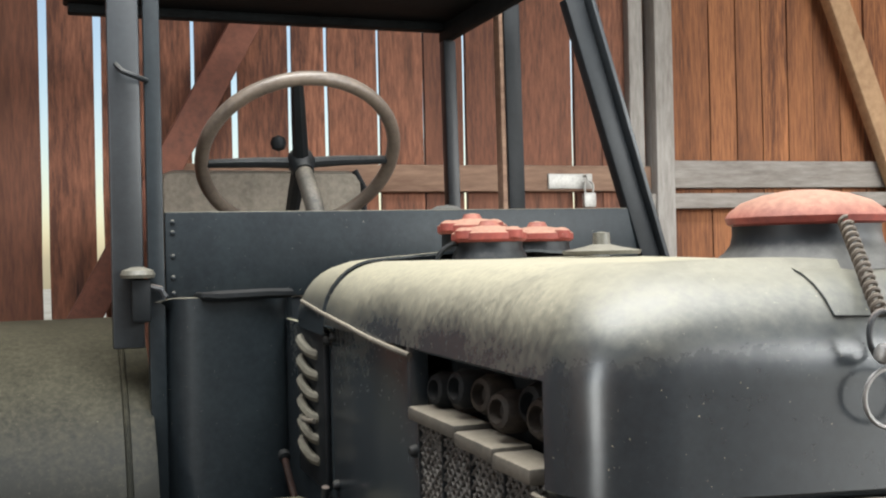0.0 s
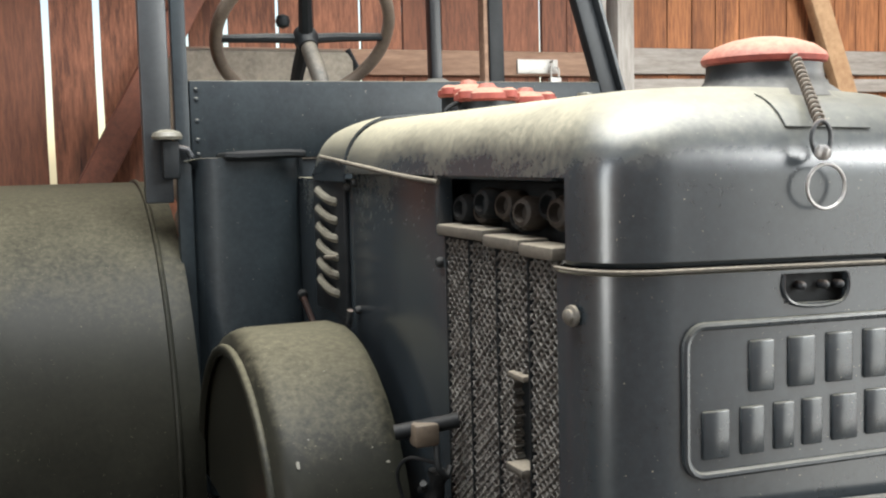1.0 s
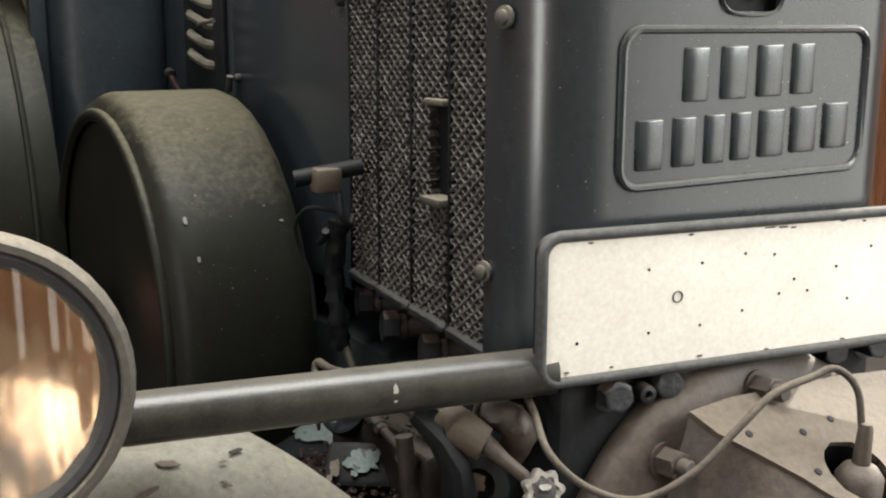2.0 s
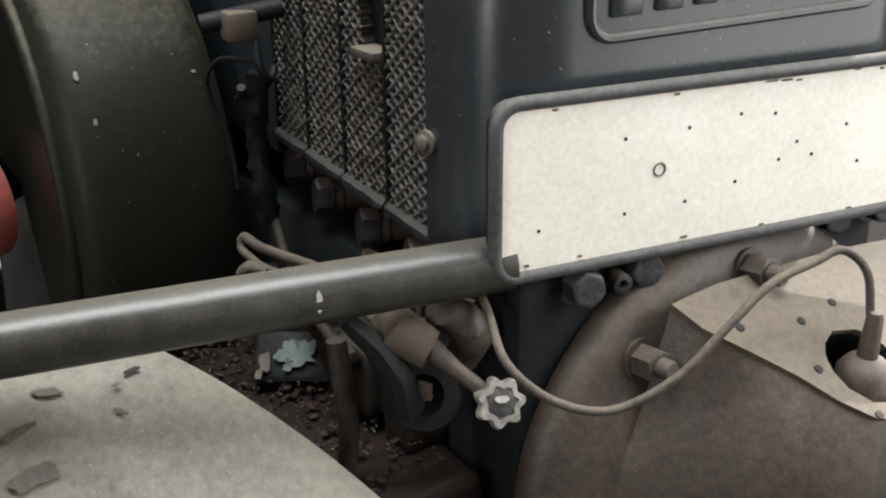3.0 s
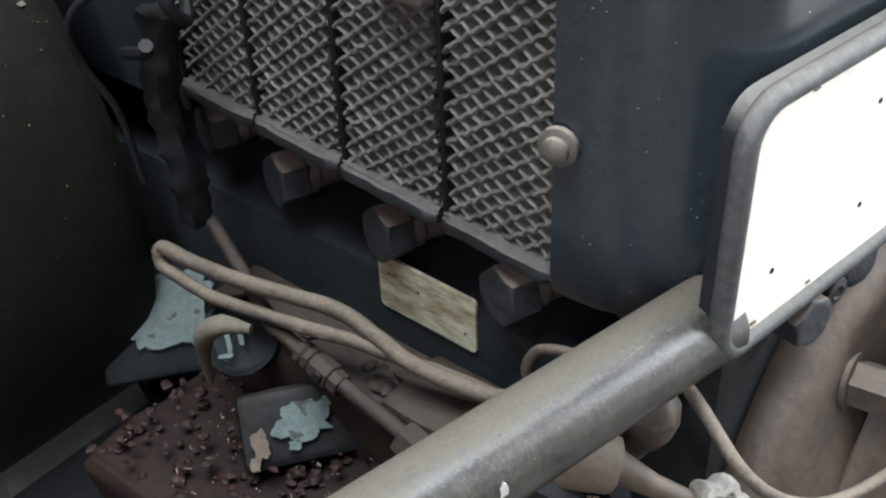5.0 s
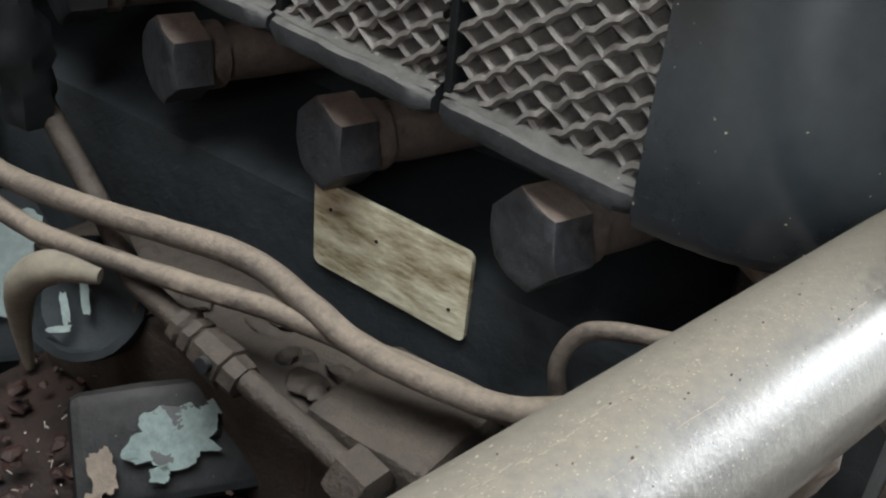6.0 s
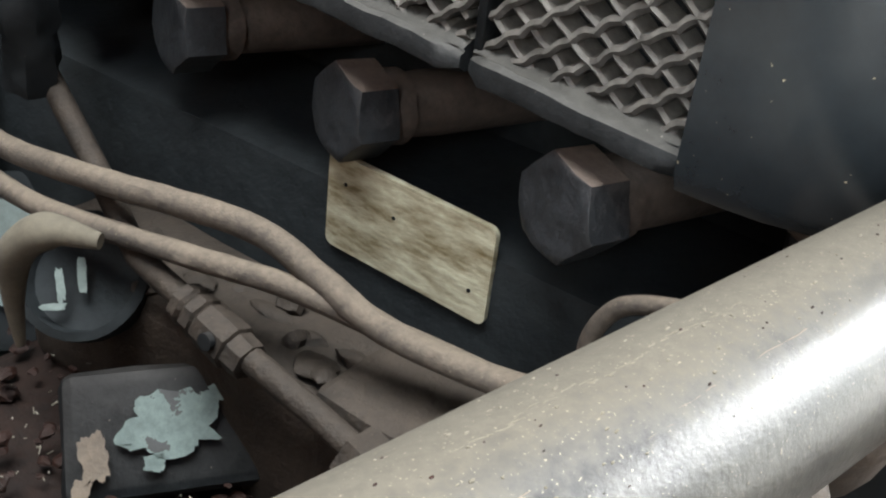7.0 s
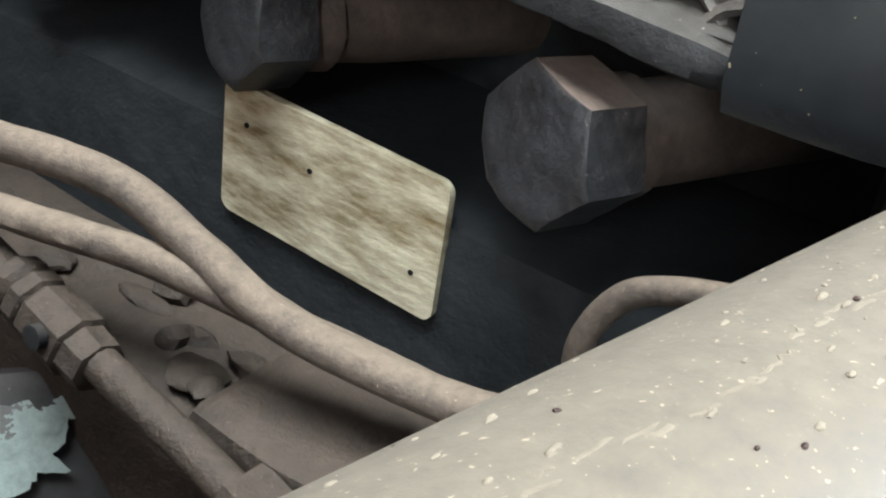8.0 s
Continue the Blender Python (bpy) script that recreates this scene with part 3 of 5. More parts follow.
part("rear_side_panel", boxed((-0.266, 0.908, 0.86), (-0.254, 1.34, 1.376), 0.002), PAINT, tractor, "dark flat side panel")
part("rear_side_panel", boxed((0.254, 0.908, 0.86), (0.266, 1.34, 1.376), 0.002), PAINT, tractor)
part("engine_block", boxed((-0.265, 0.06, 0.42), (0.249, 1.36, 0.786), 0.008), OIL, tractor, "black oily engine block")
part("block_deck", boxed((-0.165, 0.06, 0.77), (0.200, 1.36, 0.872), 0.006), OIL, tractor)
part("inner_wall", boxed((-0.225, 0.13, 0.86), (0.225, 0.90, 1.38), 0.01), DARK, tractor)
part("hood_wire", sweep(bmesh.new(), smooth_line([(-0.286, 0.455, 1.377), (-0.2895, 0.50, 1.380), (-0.291, 0.62, 1.387), (-0.2915, 0.75, 1.397), (-0.2925, 0.88, 1.407), (-0.291, 0.95, 1.412), (-0.286, 1.06, 1.419)]), 0.0038, 8), TRIM, tractor, "pale dusty bead along the hood edge")

# radiator core: four panels of crossed strips
core = part("radiator_backing", boxed((-0.262, 0.106, 0.866), (-0.256, 0.458, 1.30)), DARK, tractor, "dark radiator core behind the mesh")


def honeycomb(y0, y1, z0, z1, slope, pitch, cell, hole=None, seed=0):
    """Thick scalloped ribbons rising towards the front, with thin webs between them."""
    bm = bmesh.new()
    mid = Vector((0, (y0 + y1) / 2, (z0 + z1) / 2))
    for web in (False, True):
        d = Vector((0, math.cos(slope) if web else -math.cos(slope), math.sin(slope)))
        n = Vector((0, -d.z, d.y))
        gap = cell if web else pitch
        step = 0.0045 if web else 0.0022
        deep = 0.014 if web else 0.015
        reach = int(0.3 / gap)
        for k in range(-reach, reach + 1):
            runs, run = [], []
            for i in range(int(0.62 / step)):
                p = mid + n * gap * k + d * (i * step - 0.31)
                if y0 <= p.y <= y1 and z0 <= p.z <= z1 and not (hole and hole[0] < p.y < hole[1] and hole[2] < p.z < hole[3]):
                    run.append((p, i * step))
                elif run:
                    runs.append(run)
                    run = []
            runs.append(run)
            for run in runs:
                if len(run) < 2:
                    continue
                rows = []
                for p, t in run:
                    wave = abs(math.sin(math.pi * t / cell + k * 0.9)) if not web else 0.0
                    worn = noise.noise(Vector((p.y * 70, p.z * 70, seed + web * 9)))
                    x = -0.278 + (0.0016 if web else 0.0) + 0.0016 * worn + 0.0012 * wave
                    thick = 0.0026 + 0.0004 * worn if web else 0.0036 + 0.0007 * worn
                    q = Vector((x, p.y, p.z)) - n * (0.0013 * wave) + n * 0.0011 * noise.noise(p * 120)
                    rows.append([q + Vector((deep, 0, 0)) - n * thick / 2, q + Vector((0.0014, 0, 0)) - n * thick / 2, q, q + Vector((0.0014, 0, 0)) + n * thick / 2, q + Vector((deep, 0, 0)) + n * thick / 2])
                sheet(bm, rows)
    return bm


def foot(y0, y1):
    """A worn sloping angle strip: low front face, lip and flat top running under the mesh."""
    bm, rows = bmesh.new(), []
    for k in range(13):
        y = y0 + (y1 - y0) * k / 12
        end = 0.004 if k in (0, 12) else 0.0
        z = 0.8485 + 0.080 * y
        row = []
        for x, h in ((-0.255, 0.0005), (-0.282 + end, 0.0), (-0.2855 + end, 0.0015 + end * 0.4), (-0.286 + end, 0.005), (-0.285 + end, 0.0095 - end * 0.4), (-0.2825 + end, 0.011 - end * 0.5), (-0.2795, 0.0105), (-0.274, 0.013), (-0.255, 0.015)):
            q = Vector((x, y, z + h))
            row.append(q + noise.noise_vector(q * 95) * 0.0011 + noise.noise_vector(q * 300) * 0.0004)
        rows.append(row)
    sheet(bm, rows)
    bm.faces.new([v for v in bm.verts][:9])
    bm.faces.new([v for v in bm.verts][-9:])
    return bm


PANELS = ((0.106, 0.192), (0.198, 0.282), (0.287, 0.369), (0.374, 0.450))
for k, (a, b) in enumerate(PANELS):
    hole = (0.198, 0.236, 1.026, 1.138) if k == 1 else None
    part("grille_mesh", honeycomb(a, b, 0.858 + 0.08 * a, 1.298, radians(37), 0.0100, 0.0106, hole, k), CORE, core, "dusty honeycomb core panel")
    part("grille_edge", boxed((-0.278, b - 0.0005, 0.868), (-0.258, b + 0.0035, 1.30), 0.001), DARK, core)
    part("grille_foot", foot(a, b + 0.002), RIM, core, "worn foot strip under the mesh")
part("slot_ledge", boxed((-0.290, 0.194, 1.018), (-0.258, 0.240, 1.028), 0.003), TRIM, core, "dusty ledge")
part("slot_ledge", boxed((-0.286, 0.195, 1.136), (-0.258, 0.240, 1.144), 0.003), TRIM, core)
for a, b, z in ((0.108, 0.195, 1.302), (0.195, 0.30, 1.306), (0.30, 0.458, 1.312)):
    part("grille_ledge", boxed((-0.290, a, z - 0.010), (-0.245, b, z + 0.006), 0.004), TRIM, core, "dusty ledge above the mesh")
# the upper opening with pipe ends behind it
for k, y in enumerate((0.150, 0.185, 0.222, 0.262, 0.300, 0.342, 0.385, 0.425)):
    part("pipe_end", lathe(bmesh.new(), [(0.021, 0), (0.022, 0.02), (0.017, 0.03), (0.012, 0.032), (0.010, 0.02), (0, 0.019)], (-0.235 + 0.010 * math.sin(k * 2.3), y, 1.342 + 0.008 * math.sin(k * 1.7)), (-1, -0.25 + 0.2 * math.sin(k * 3.1), 0.1), 14), (GREASE, DARK, GREASE, DARK)[k % 4], core)
part("opening_frame", boxed((-0.281, 0.124, 1.382), (-0.262, 0.470, 1.392), 0.003), PAINT, tractor)
part("opening_frame", boxed((-0.286, 0.456, 1.300), (-0.262, 0.470, 1.390), 0.003), PAINT, tractor)

# louvred panel, rivets and a small lever on the rear side
louvres = part("louvre_panel", boxed((-0.278, 0.945, 1.115), (-0.267, 1.15, 1.372), 0.004), BLACKPAINT, tractor, "black louvred side panel")
for k in range(6):
    z = 1.345 - k * 0.035
    bm = bmesh.new()
    sweep(bm, smooth_line([(-0.272, 0.985, z - 0.014), (-0.284, 1.01, z - 0.010), (-0.288, 1.05, z), (-0.284, 1.09, z + 0.006), (-0.272, 1.115, z + 0.009)]), [0.003] + [0.0085] * 31 + [0.003], 8)
    part("louvre", bm, APRON, louvres, "pale dusty louvre")
part("panel_latch", sweep(bmesh.new(), smooth_line([(-0.272, 1.03, 1.225), (-0.30, 1.0, 1.228), (-0.305, 0.95, 1.232), (-0.30, 0.92, 1.235)]), 0.004, 8), TRIM, louvres)
part("lever", sweep(bmesh.new(), [(-0.30, 1.17, 1.13), (-0.305, 1.06, 1.08), (-0.31, 0.98, 1.03)], 0.006, 8), RUST, tractor, "thin rusty lever")
part("lever_knob", lathe(bmesh.new(), [(0.0, -0.01), (0.011, -0.004), (0.011, 0.008), (0, 0.012)], (-0.30, 1.175, 1.135), (0, 1, 0.4), 12), DARK, tractor)
for y, z in ((0.48, 1.26), (0.48, 1.38), (0.88, 1.37), (0.93, 1.36), (0.88, 1.14), (0.93, 1.02)):
    part("panel_bolt", lathe(bmesh.new(), [(0.008, 0), (0.008, 0.006), (0.005, 0.010), (0, 0.011)], (-0.271, y, z), (-1, 0, 0), 10), RIM, tractor)

# filler cap with strap and ring
filler = part("filler_neck", lathe(bmesh.new(), [(0.100, -0.010), (0.089, -0.002), (0.078, 0.006), (0.072, 0.014), (0.070, 0.024), (0.070, 0.040), (0.066, 0.042)], (0.022, 0.13, TOP), sides=48), BLACKPAINT, tractor, "black filler neck")
part("filler_cap", lathe(bmesh.new(), [(0.068, -0.005), (0.0745, -0.002), (0.0765, 0.004), (0.073, 0.010), (0.061, 0.019), (0.041, 0.026), (0.019, 0.030), (0, 0.031)], (0.022, 0.13, TOP + 0.036), sides=48), RED, filler, "faded red domed filler cap")
bm, rows = bmesh.new(), []
for k in range(9):
    a = math.pi / 2 * k / 8
    y, z = -0.0055 + SHOULDER * (1 - math.cos(a)), TOP - SHOULDER + SHOULDER * math.sin(a) + 0.0016
    rows.append([Vector((x, y - 0.001, z)) for x in (-0.040, -0.015, 0.02, 0.055, 0.085)])
rows = rows[3:]
sheet(bm, rows)
part("filler_pad", skewed(thicken(bm, 0.002)), PAINT, filler, "dusty pressed pad under the neck")
a, b = Vector((0.006, 0.054, TOP + 0.034)), Vector((-0.040, -0.040, 1.440))
across = (b - a).cross(Vector((1, 0, 0))).normalized()
side = (b - a).cross(across).normalized()
coil = []
for k in range(15 * 10 + 1):
    turn = 2 * math.pi * k / 10
    coil.append(a + (b - a) * (k / 150) + (across * math.cos(turn) + side * math.sin(turn)) * 0.0052)
strap = part("cap_spring", sweep(bmesh.new(), coil, 0.0021, 6), CAST_PALE, tractor, "dusty coil spring holding the cap")
part("shackle", sweep(bmesh.new(), [Vector((-0.043 + 0.0130 * math.cos(a), -0.045, 1.423 + 0.019 * math.sin(a))) for a in (2 * math.pi * k / 20 for k in range(20))], 0.0026, 8, True), BOLT, strap)
part("chain_link", lathe(bmesh.new(), [(0, -0.009), (0.0075, -0.006), (0.0092, 0.0), (0.0075, 0.006), (0, 0.009)], (-0.047, -0.052, 1.408), (0.3, -0.3, 1), 14), RING, strap)
part("pull_ring", sweep(bmesh.new(), [Vector((-0.037 + 0.023 * math.cos(a), -0.046 - 0.003 * math.cos(a), 1.3715 + 0.024 * math.sin(a))) for a in (2 * math.pi * k / 40 for k in range(40))], 0.0021, 8, True), RING, strap, "wire pull ring")

# red-topped valves on the rear of the hood
for x, y, r, h in ((-0.02, 0.86, 0.060, 0.0), (0.005, 1.0, 0.060, 0.016), (0.12, 0.98, 0.062, 0.0)):
    base = part("valve_base", lathe(bmesh.new(), [(r * 1.05, -0.01), (r, 0.0), (r * 0.9, 0.012), (r * 0.9, 0.024 + h)], (x, y, TOP + 0.006), sides=28), BLACKPAINT, tractor, "black valve base")
    bm = bmesh.new()
    lathe(bm, [(r * 0.95, 0.022 + h), (r * 1.02, 0.026 + h), (r * 1.02, 0.036 + h), (r * 0.8, 0.044 + h), (r * 0.3, 0.048 + h), (r * 0.22, 0.056 + h), (0, 0.058 + h)], (x, y, TOP + 0.006), sides=28)
    for k in range(4):
        a = math.pi / 2 * k + 0.4
        lathe(bm, [(0.016, 0.028 + h), (0.016, 0.04 + h), (0.008, 0.045 + h), (0, 0.046 + h)], (x + r * 0.9 * math.cos(a), y + r * 0.9 * math.sin(a), TOP + 0.006), sides=12)
    part("valve_cap", bm, RED, base, "dusty red lobed cap")
part("breather", lathe(bmesh.new(), [(0.06, 0), (0.062, 0.006), (0.03, 0.012), (0.014, 0.016), (0.013, 0.034), (0, 0.036)], (0.13, 0.76, TOP + 0.004), sides=28), APRON, tractor, "pale dusty breather")
part("breather_pipe", sweep(bmesh.new(), smooth_line([(-0.11, 0.86, TOP), (-0.10, 0.86, TOP + 0.016), (-0.08, 0.86, TOP + 0.026), (-0.06, 0.86, TOP + 0.022)]), 0.004, 8), DARK, tractor)

# ---- cowl, cab frame, steering ----
cowl = part("cowl", boxed((-0.488, 1.33, 1.418), (0.522, 1.352, 1.585), 0.004), PAINT_COWL, tractor, "dark blue-green cowl panel")
bm, rows = bmesh.new(), []
for z in (0.70, 0.9, 1.2, 1.40, 1.416):
    row = [Vector((-0.486, 1.345, z))]
    for k in range(13):
        a = math.pi * k / 12
        row.append(Vector((-0.37 - 0.105 * math.cos(a), 1.335 - 0.055 * math.sin(a) ** 0.8, z)))
    rows.append(row + [Vector((-0.25, 1.335, z))])
rows.append([Vector((p.x, 1.336, 1.4165)) for p in rows[-1]])
sheet(bm, rows)
part("scuttle_side", thicken(bm, 0.006), PAINT_COWL, tractor, "bulged blue-green scuttle panel")
part("scuttle_centre", boxed((-0.25, 1.338, 0.70), (0.50, 1.352, 1.416), 0.003), PAINT_COWL, tractor)
part("cowl_handle", sweep(bmesh.new(), [(-0.430, 1.33, 1.424), (-0.422, 1.272, 1.424), (-0.40, 1.266, 1.425), (-0.30, 1.266, 1.427), (-0.265, 1.272, 1.427), (-0.258, 1.33, 1.427)], [0.008, 0.009, 0.0105, 0.0105, 0.009, 0.008], 8), DARK, tractor, "black grab handle on the cowl")
for z in (1.565, 1.545, 1.50, 1.46, 1.43):
    part("cowl_rivet", lathe(bmesh.new(), [(0.005, 0), (0.005, 0.002), (0.003, 0.004), (0, 0.0045)], (-0.474, 1.33, z), (0, -1, 0), 10), PAINT_COWL, cowl)
for x, z in ((-0.37, 1.37), (-0.355, 1.375), (-0.36, 1.36)):
    part("scuttle_hole", lathe(bmesh.new(), [(0.003, 0), (0.003, 0.002), (0, 0.003)], (x, 1.281, z), (0, -1, 0), 8), DARK, tractor)

part("cab_pillar", boxed((-0.585, 1.335, 1.33), (-0.527, 1.36, 2.088), 0.004), POSTPAINT, tractor, "grey-blue cab pillar")
part("pillar_angle", boxed((-0.520, 1.325, 0.75), (-0.490, 1.355, 2.088), 0.003), PAINT_COWL, tractor, "narrow dark pillar beside the cowl")
part("pillar_latch", sweep(bmesh.new(), smooth_line([(-0.57, 1.33, 1.86), (-0.56, 1.31, 1.845), (-0.535, 1.31, 1.835), (-0.515, 1.325, 1.83)]), 0.005, 8), BLACKPAINT, tractor)
horn = part("bulb_bracket", beam(bmesh.new(), (-0.535, 1.31, 1.38), (-0.535, 1.31, 1.46), 0.035, 0.03, (0, 1, 0), 0.006), DARK, tractor, "black pillar bracket")
part("bulb_top", lathe(bmesh.new(), [(0.03, 0), (0.032, 0.006), (0.028, 0.014), (0.012, 0.02), (0, 0.021)], (-0.540, 1.31, 1.462), (0, 0, 1), 16), APRON, horn, "pale dusty knob")
part("bulb_pin", sweep(bmesh.new(), [(-0.52, 1.31, 1.445), (-0.50, 1.31, 1.44), (-0.492, 1.312, 1.425)], 0.007, 8), BOLT, horn)
right_pillar = part("cab_pillar", beam(bmesh.new(), (0.555, 1.335, 1.45), (0.395, 1.38, 2.05), 0.045, 0.035, (0, 1, 0), 0.004), BLACKPAINT, tractor, "leaning black cab pillar")
part("pillar_flange", beam(bmesh.new(), (0.585, 1.325, 1.45), (0.427, 1.365, 2.05), 0.010, 0.05, (0, 1, 0), 0.002), POSTPAINT, right_pillar, "grey pillar flange")
part("rear_post", beam(bmesh.new(), (0.290, 1.86, 0.9), (0.278, 1.86, 2.042), 0.034, 0.034, (0, 1, 0), 0.004), POSTPAINT, tractor, "grey-blue rear cab post")
part("rear_post", beam(bmesh.new(), (0.352, 1.60, 0.9), (0.335, 1.60, 2.5), 0.042, 0.04, (0, 1, 0), 0.004), BLACKPAINT, tractor, "dark cab post with a worn edge")
part("post_lining", beam(bmesh.new(), (0.322, 1.605, 0.9), (0.312, 1.605, 2.5), 0.012, 0.035, (0, 1, 0), 0.002), RAILWOOD, tractor)
part("cab_roof", boxed((-0.66, 1.30, 2.09), (0.292, 1.90, 2.115), 0.006), OIL, tractor, "black underside of the cab roof")
part("roof_bow", boxed((0.268, 1.31, 2.042), (0.292, 1.90, 2.088), 0.004), OIL, tractor)
part("roof_bow", boxed((-0.65, 1.845, 2.066), (0.266, 1.885, 2.088), 0.004), OIL, tractor)

HUB, AXIS = Vector((-0.197, 1.461, 1.690)), Vector((0.0, 0.70, 0.714)).normalized()
side, rise = Vector((1, 0, 0.03)).normalized(), None
rise = AXIS.cross(side).normalized()
steering = part("steering_wheel", sweep(bmesh.new(), [HUB + side * 0.203 * math.cos(a) + rise * 0.203 * math.sin(a) + AXIS * 0.02 for a in (2 * math.pi * k / 56 for k in range(56))], 0.0145, 12, True), WHEELRIM, tractor, "brown steering wheel rim")
for a, wide in ((4, 0.012), (90, 0.019), (176, 0.012), (262, 0.018)):
    way = side * math.cos(radians(a)) + rise * math.sin(radians(a))
    bm = sweep(bmesh.new(), [HUB, HUB + way * 0.09 + AXIS * 0.012, HUB + way * 0.195 + AXIS * 0.02], [wide, wide * 0.9, wide * 0.75], 8)
    part("spoke", bm, BLACKPAINT, steering, "black spoke")
part("wheel_hub", lathe(bmesh.new(), [(0.0, -0.03), (0.022, -0.03), (0.026, -0.01), (0.030, 0.0), (0.026, 0.02), (0.012, 0.03), (0, 0.031)], HUB, AXIS, 20), BLACKPAINT, steering)
part("throttle_knob", lathe(bmesh.new(), [(0, -0.018), (0.014, -0.012), (0.018, 0.0), (0.014, 0.012), (0, 0.018)], HUB + Vector((-0.03, 0.09, 0.05)), (0, 0, 1), 14), DARK, steering)
part("steering_column", sweep(bmesh.new(), [HUB - AXIS * 0.02, HUB - AXIS * 0.10 + Vector((0.010, 0, -0.02)), Vector((-0.18, 1.385, 1.56)), Vector((-0.175, 1.385, 1.42))], 0.019, 14), TRIM, tractor, "grey-brown steering column")
seat = part("seat", boxed((-0.46, 1.76, 1.30), (0.02, 1.84, 1.70), 0.03), SEATPAD, tractor, "pale dusty driver seat back")
part("seat_edge", sweep(bmesh.new(), [(0.022, 1.775, 1.45), (0.022, 1.775, 1.66), (0.0, 1.775, 1.70)], 0.008, 8), BLACKPAINT, seat)
part("seat_base", boxed((-0.46, 1.52, 1.22), (0.02, 1.84, 1.31), 0.03), SEATPAD, tractor)
part("gear_knob", lathe(bmesh.new(), [(0, 0), (0.02, 0.003), (0.035, 0.012), (0.02, 0.02), (0, 0.022)], (0.10, 1.40, 1.575), (0, 0, 1), 16), BLACKPAINT, tractor)


# ---- mudguards and wheels ----
def guard(x0, x1, centre_y, centre_z, radius, start, end, bead, mat, label, lip=0.045, rear_round=0.05):
    """A mudguard: a strip bent round the wheel with rolled shoulders."""
    bm, rows = bmesh.new(), []
    for k in range(25):
        a = radians(start + (end - start) * k / 24)
        row = []
        for s in range(15):
            u = s / 14
            x = x0 + (x1 - x0) * u
            fall = 0.0
            if x - x0 < lip:
                fall = lip - math.sqrt(max(0.0, lip ** 2 - (lip - (x - x0)) ** 2))
            elif x1 - x < 0.02:
                fall = 0.3 * (0.02 - math.sqrt(max(0.0, 0.02 ** 2 - (0.02 - (x1 - x)) ** 2)))
            r = radius - fall
            row.append(Vector((x, centre_y - r * math.cos(a), centre_z + r * math.sin(a))))
        rows.append(row)
    sheet(bm, rows)
    return thicken(bm, 0.004)


def fender(x0, x1, cy, cz, radius, start, end, label, skirt, ridge):
    top = part("mudguard", guard(x0, x1, cy, cz, radius, start, end, None, OLIVE, label), OLIVE, tractor, label)
    if ridge is None:
        line = [Vector((x0 + 0.004, cy - (radius - 0.035) * math.cos(radians(a)), cz + (radius - 0.035) * math.sin(radians(a)))) for a in range(start, end + 1, 4)]
        part("rolled_edge", sweep(bmesh.new(), line, 0.009, 10), OLIVE, top)
    else:
        line = [Vector((ridge, cy - (radius + 0.001) * math.cos(radians(a)), cz + (radius + 0.001) * math.sin(radians(a)))) for a in range(start, end + 1, 4)]
        part("ridge", sweep(bmesh.new(), line, 0.006, 8), OLIVE, top)
    if skirt:
        bm = bmesh.new()
        rim = [bm.verts.new((x0 + 0.012, cy - (radius - 0.03) * math.cos(radians(a)), cz + (radius - 0.03) * math.sin(radians(a)))) for a in range(start, end + 1, 6)]
        low = [bm.verts.new((x0 + 0.018, cy - (radius - skirt) * math.cos(radians(a)), cz + (radius - skirt) * math.sin(radians(a)))) for a in range(start, end + 1, 6)]
        for k in range(len(rim) - 1):
            bm.faces.new((rim[k], rim[k + 1], low[k + 1], low[k]))
        part("skirt", thicken(bm, 0.003), OLIVE, top, "flat side skirt")
    return top


front_guard = fender(-0.520, -0.312, 0.86, 0.76, 0.365, -58, 176, "olive front mudguard with a rolled edge", 0.36, None)
fender(-0.93, -0.515, 1.72, 0.80, 0.57, -8, 100, "broad olive rear mudguard", 0.2, -0.565)
part("mudguard", guard(0.515, 0.93, 1.72, 0.80, 0.57, -8, 100, None, OLIVE, ""), OLIVE, tractor, "broad olive rear mudguard")
part("mudguard", guard(0.292, 0.52, 0.86, 0.76, 0.365, -12, 120, None, OLIVE, ""), OLIVE, tractor, "olive front mudguard with a rolled edge")
part("guard_pin", sweep(bmesh.new(), [(-0.300, 0.86, 1.12), (-0.300, 0.85, 1.145)], 0.006, 8), BOLT, front_guard)


def wheel(x0, x1, cy, cz, radius, hub):
    mid, half = (x0 + x1) / 2, (x1 - x0) / 2
    bm = lathe(bmesh.new(), [(radius * 0.55, -half * 0.8), (radius * 0.75, -half), (radius * 0.93, -half), (radius, -half * 0.8), (radius, half * 0.8), (radius * 0.93, half), (radius * 0.75, half), (radius * 0.55, half * 0.8)], (mid, cy, cz), (-1, 0, 0), 40)
    w = part("wheel", bm, RUBBER, tractor, "black lugged tyre")
    if hub:
        part("rim", lathe(bmesh.new(), [(radius * 0.56, 0), (radius * 0.56, half * 0.5), (radius * 0.3, half * 0.9), (radius * 0.16, half * 1.35), (0, half * 1.4)], (mid, cy, cz), (-1, 0, 0), 32), HUB_RED, w, "red wheel hub")
    return w


wheel(-0.90, -0.56, 1.72, 0.54, 0.54, True)
wheel(0.56, 0.90, 1.72, 0.54, 0.54, True)
wheel(-0.50, -0.31, 0.86, 0.36, 0.36, True)
wheel(0.31, 0.50, 0.86, 0.36, 0.36, True)
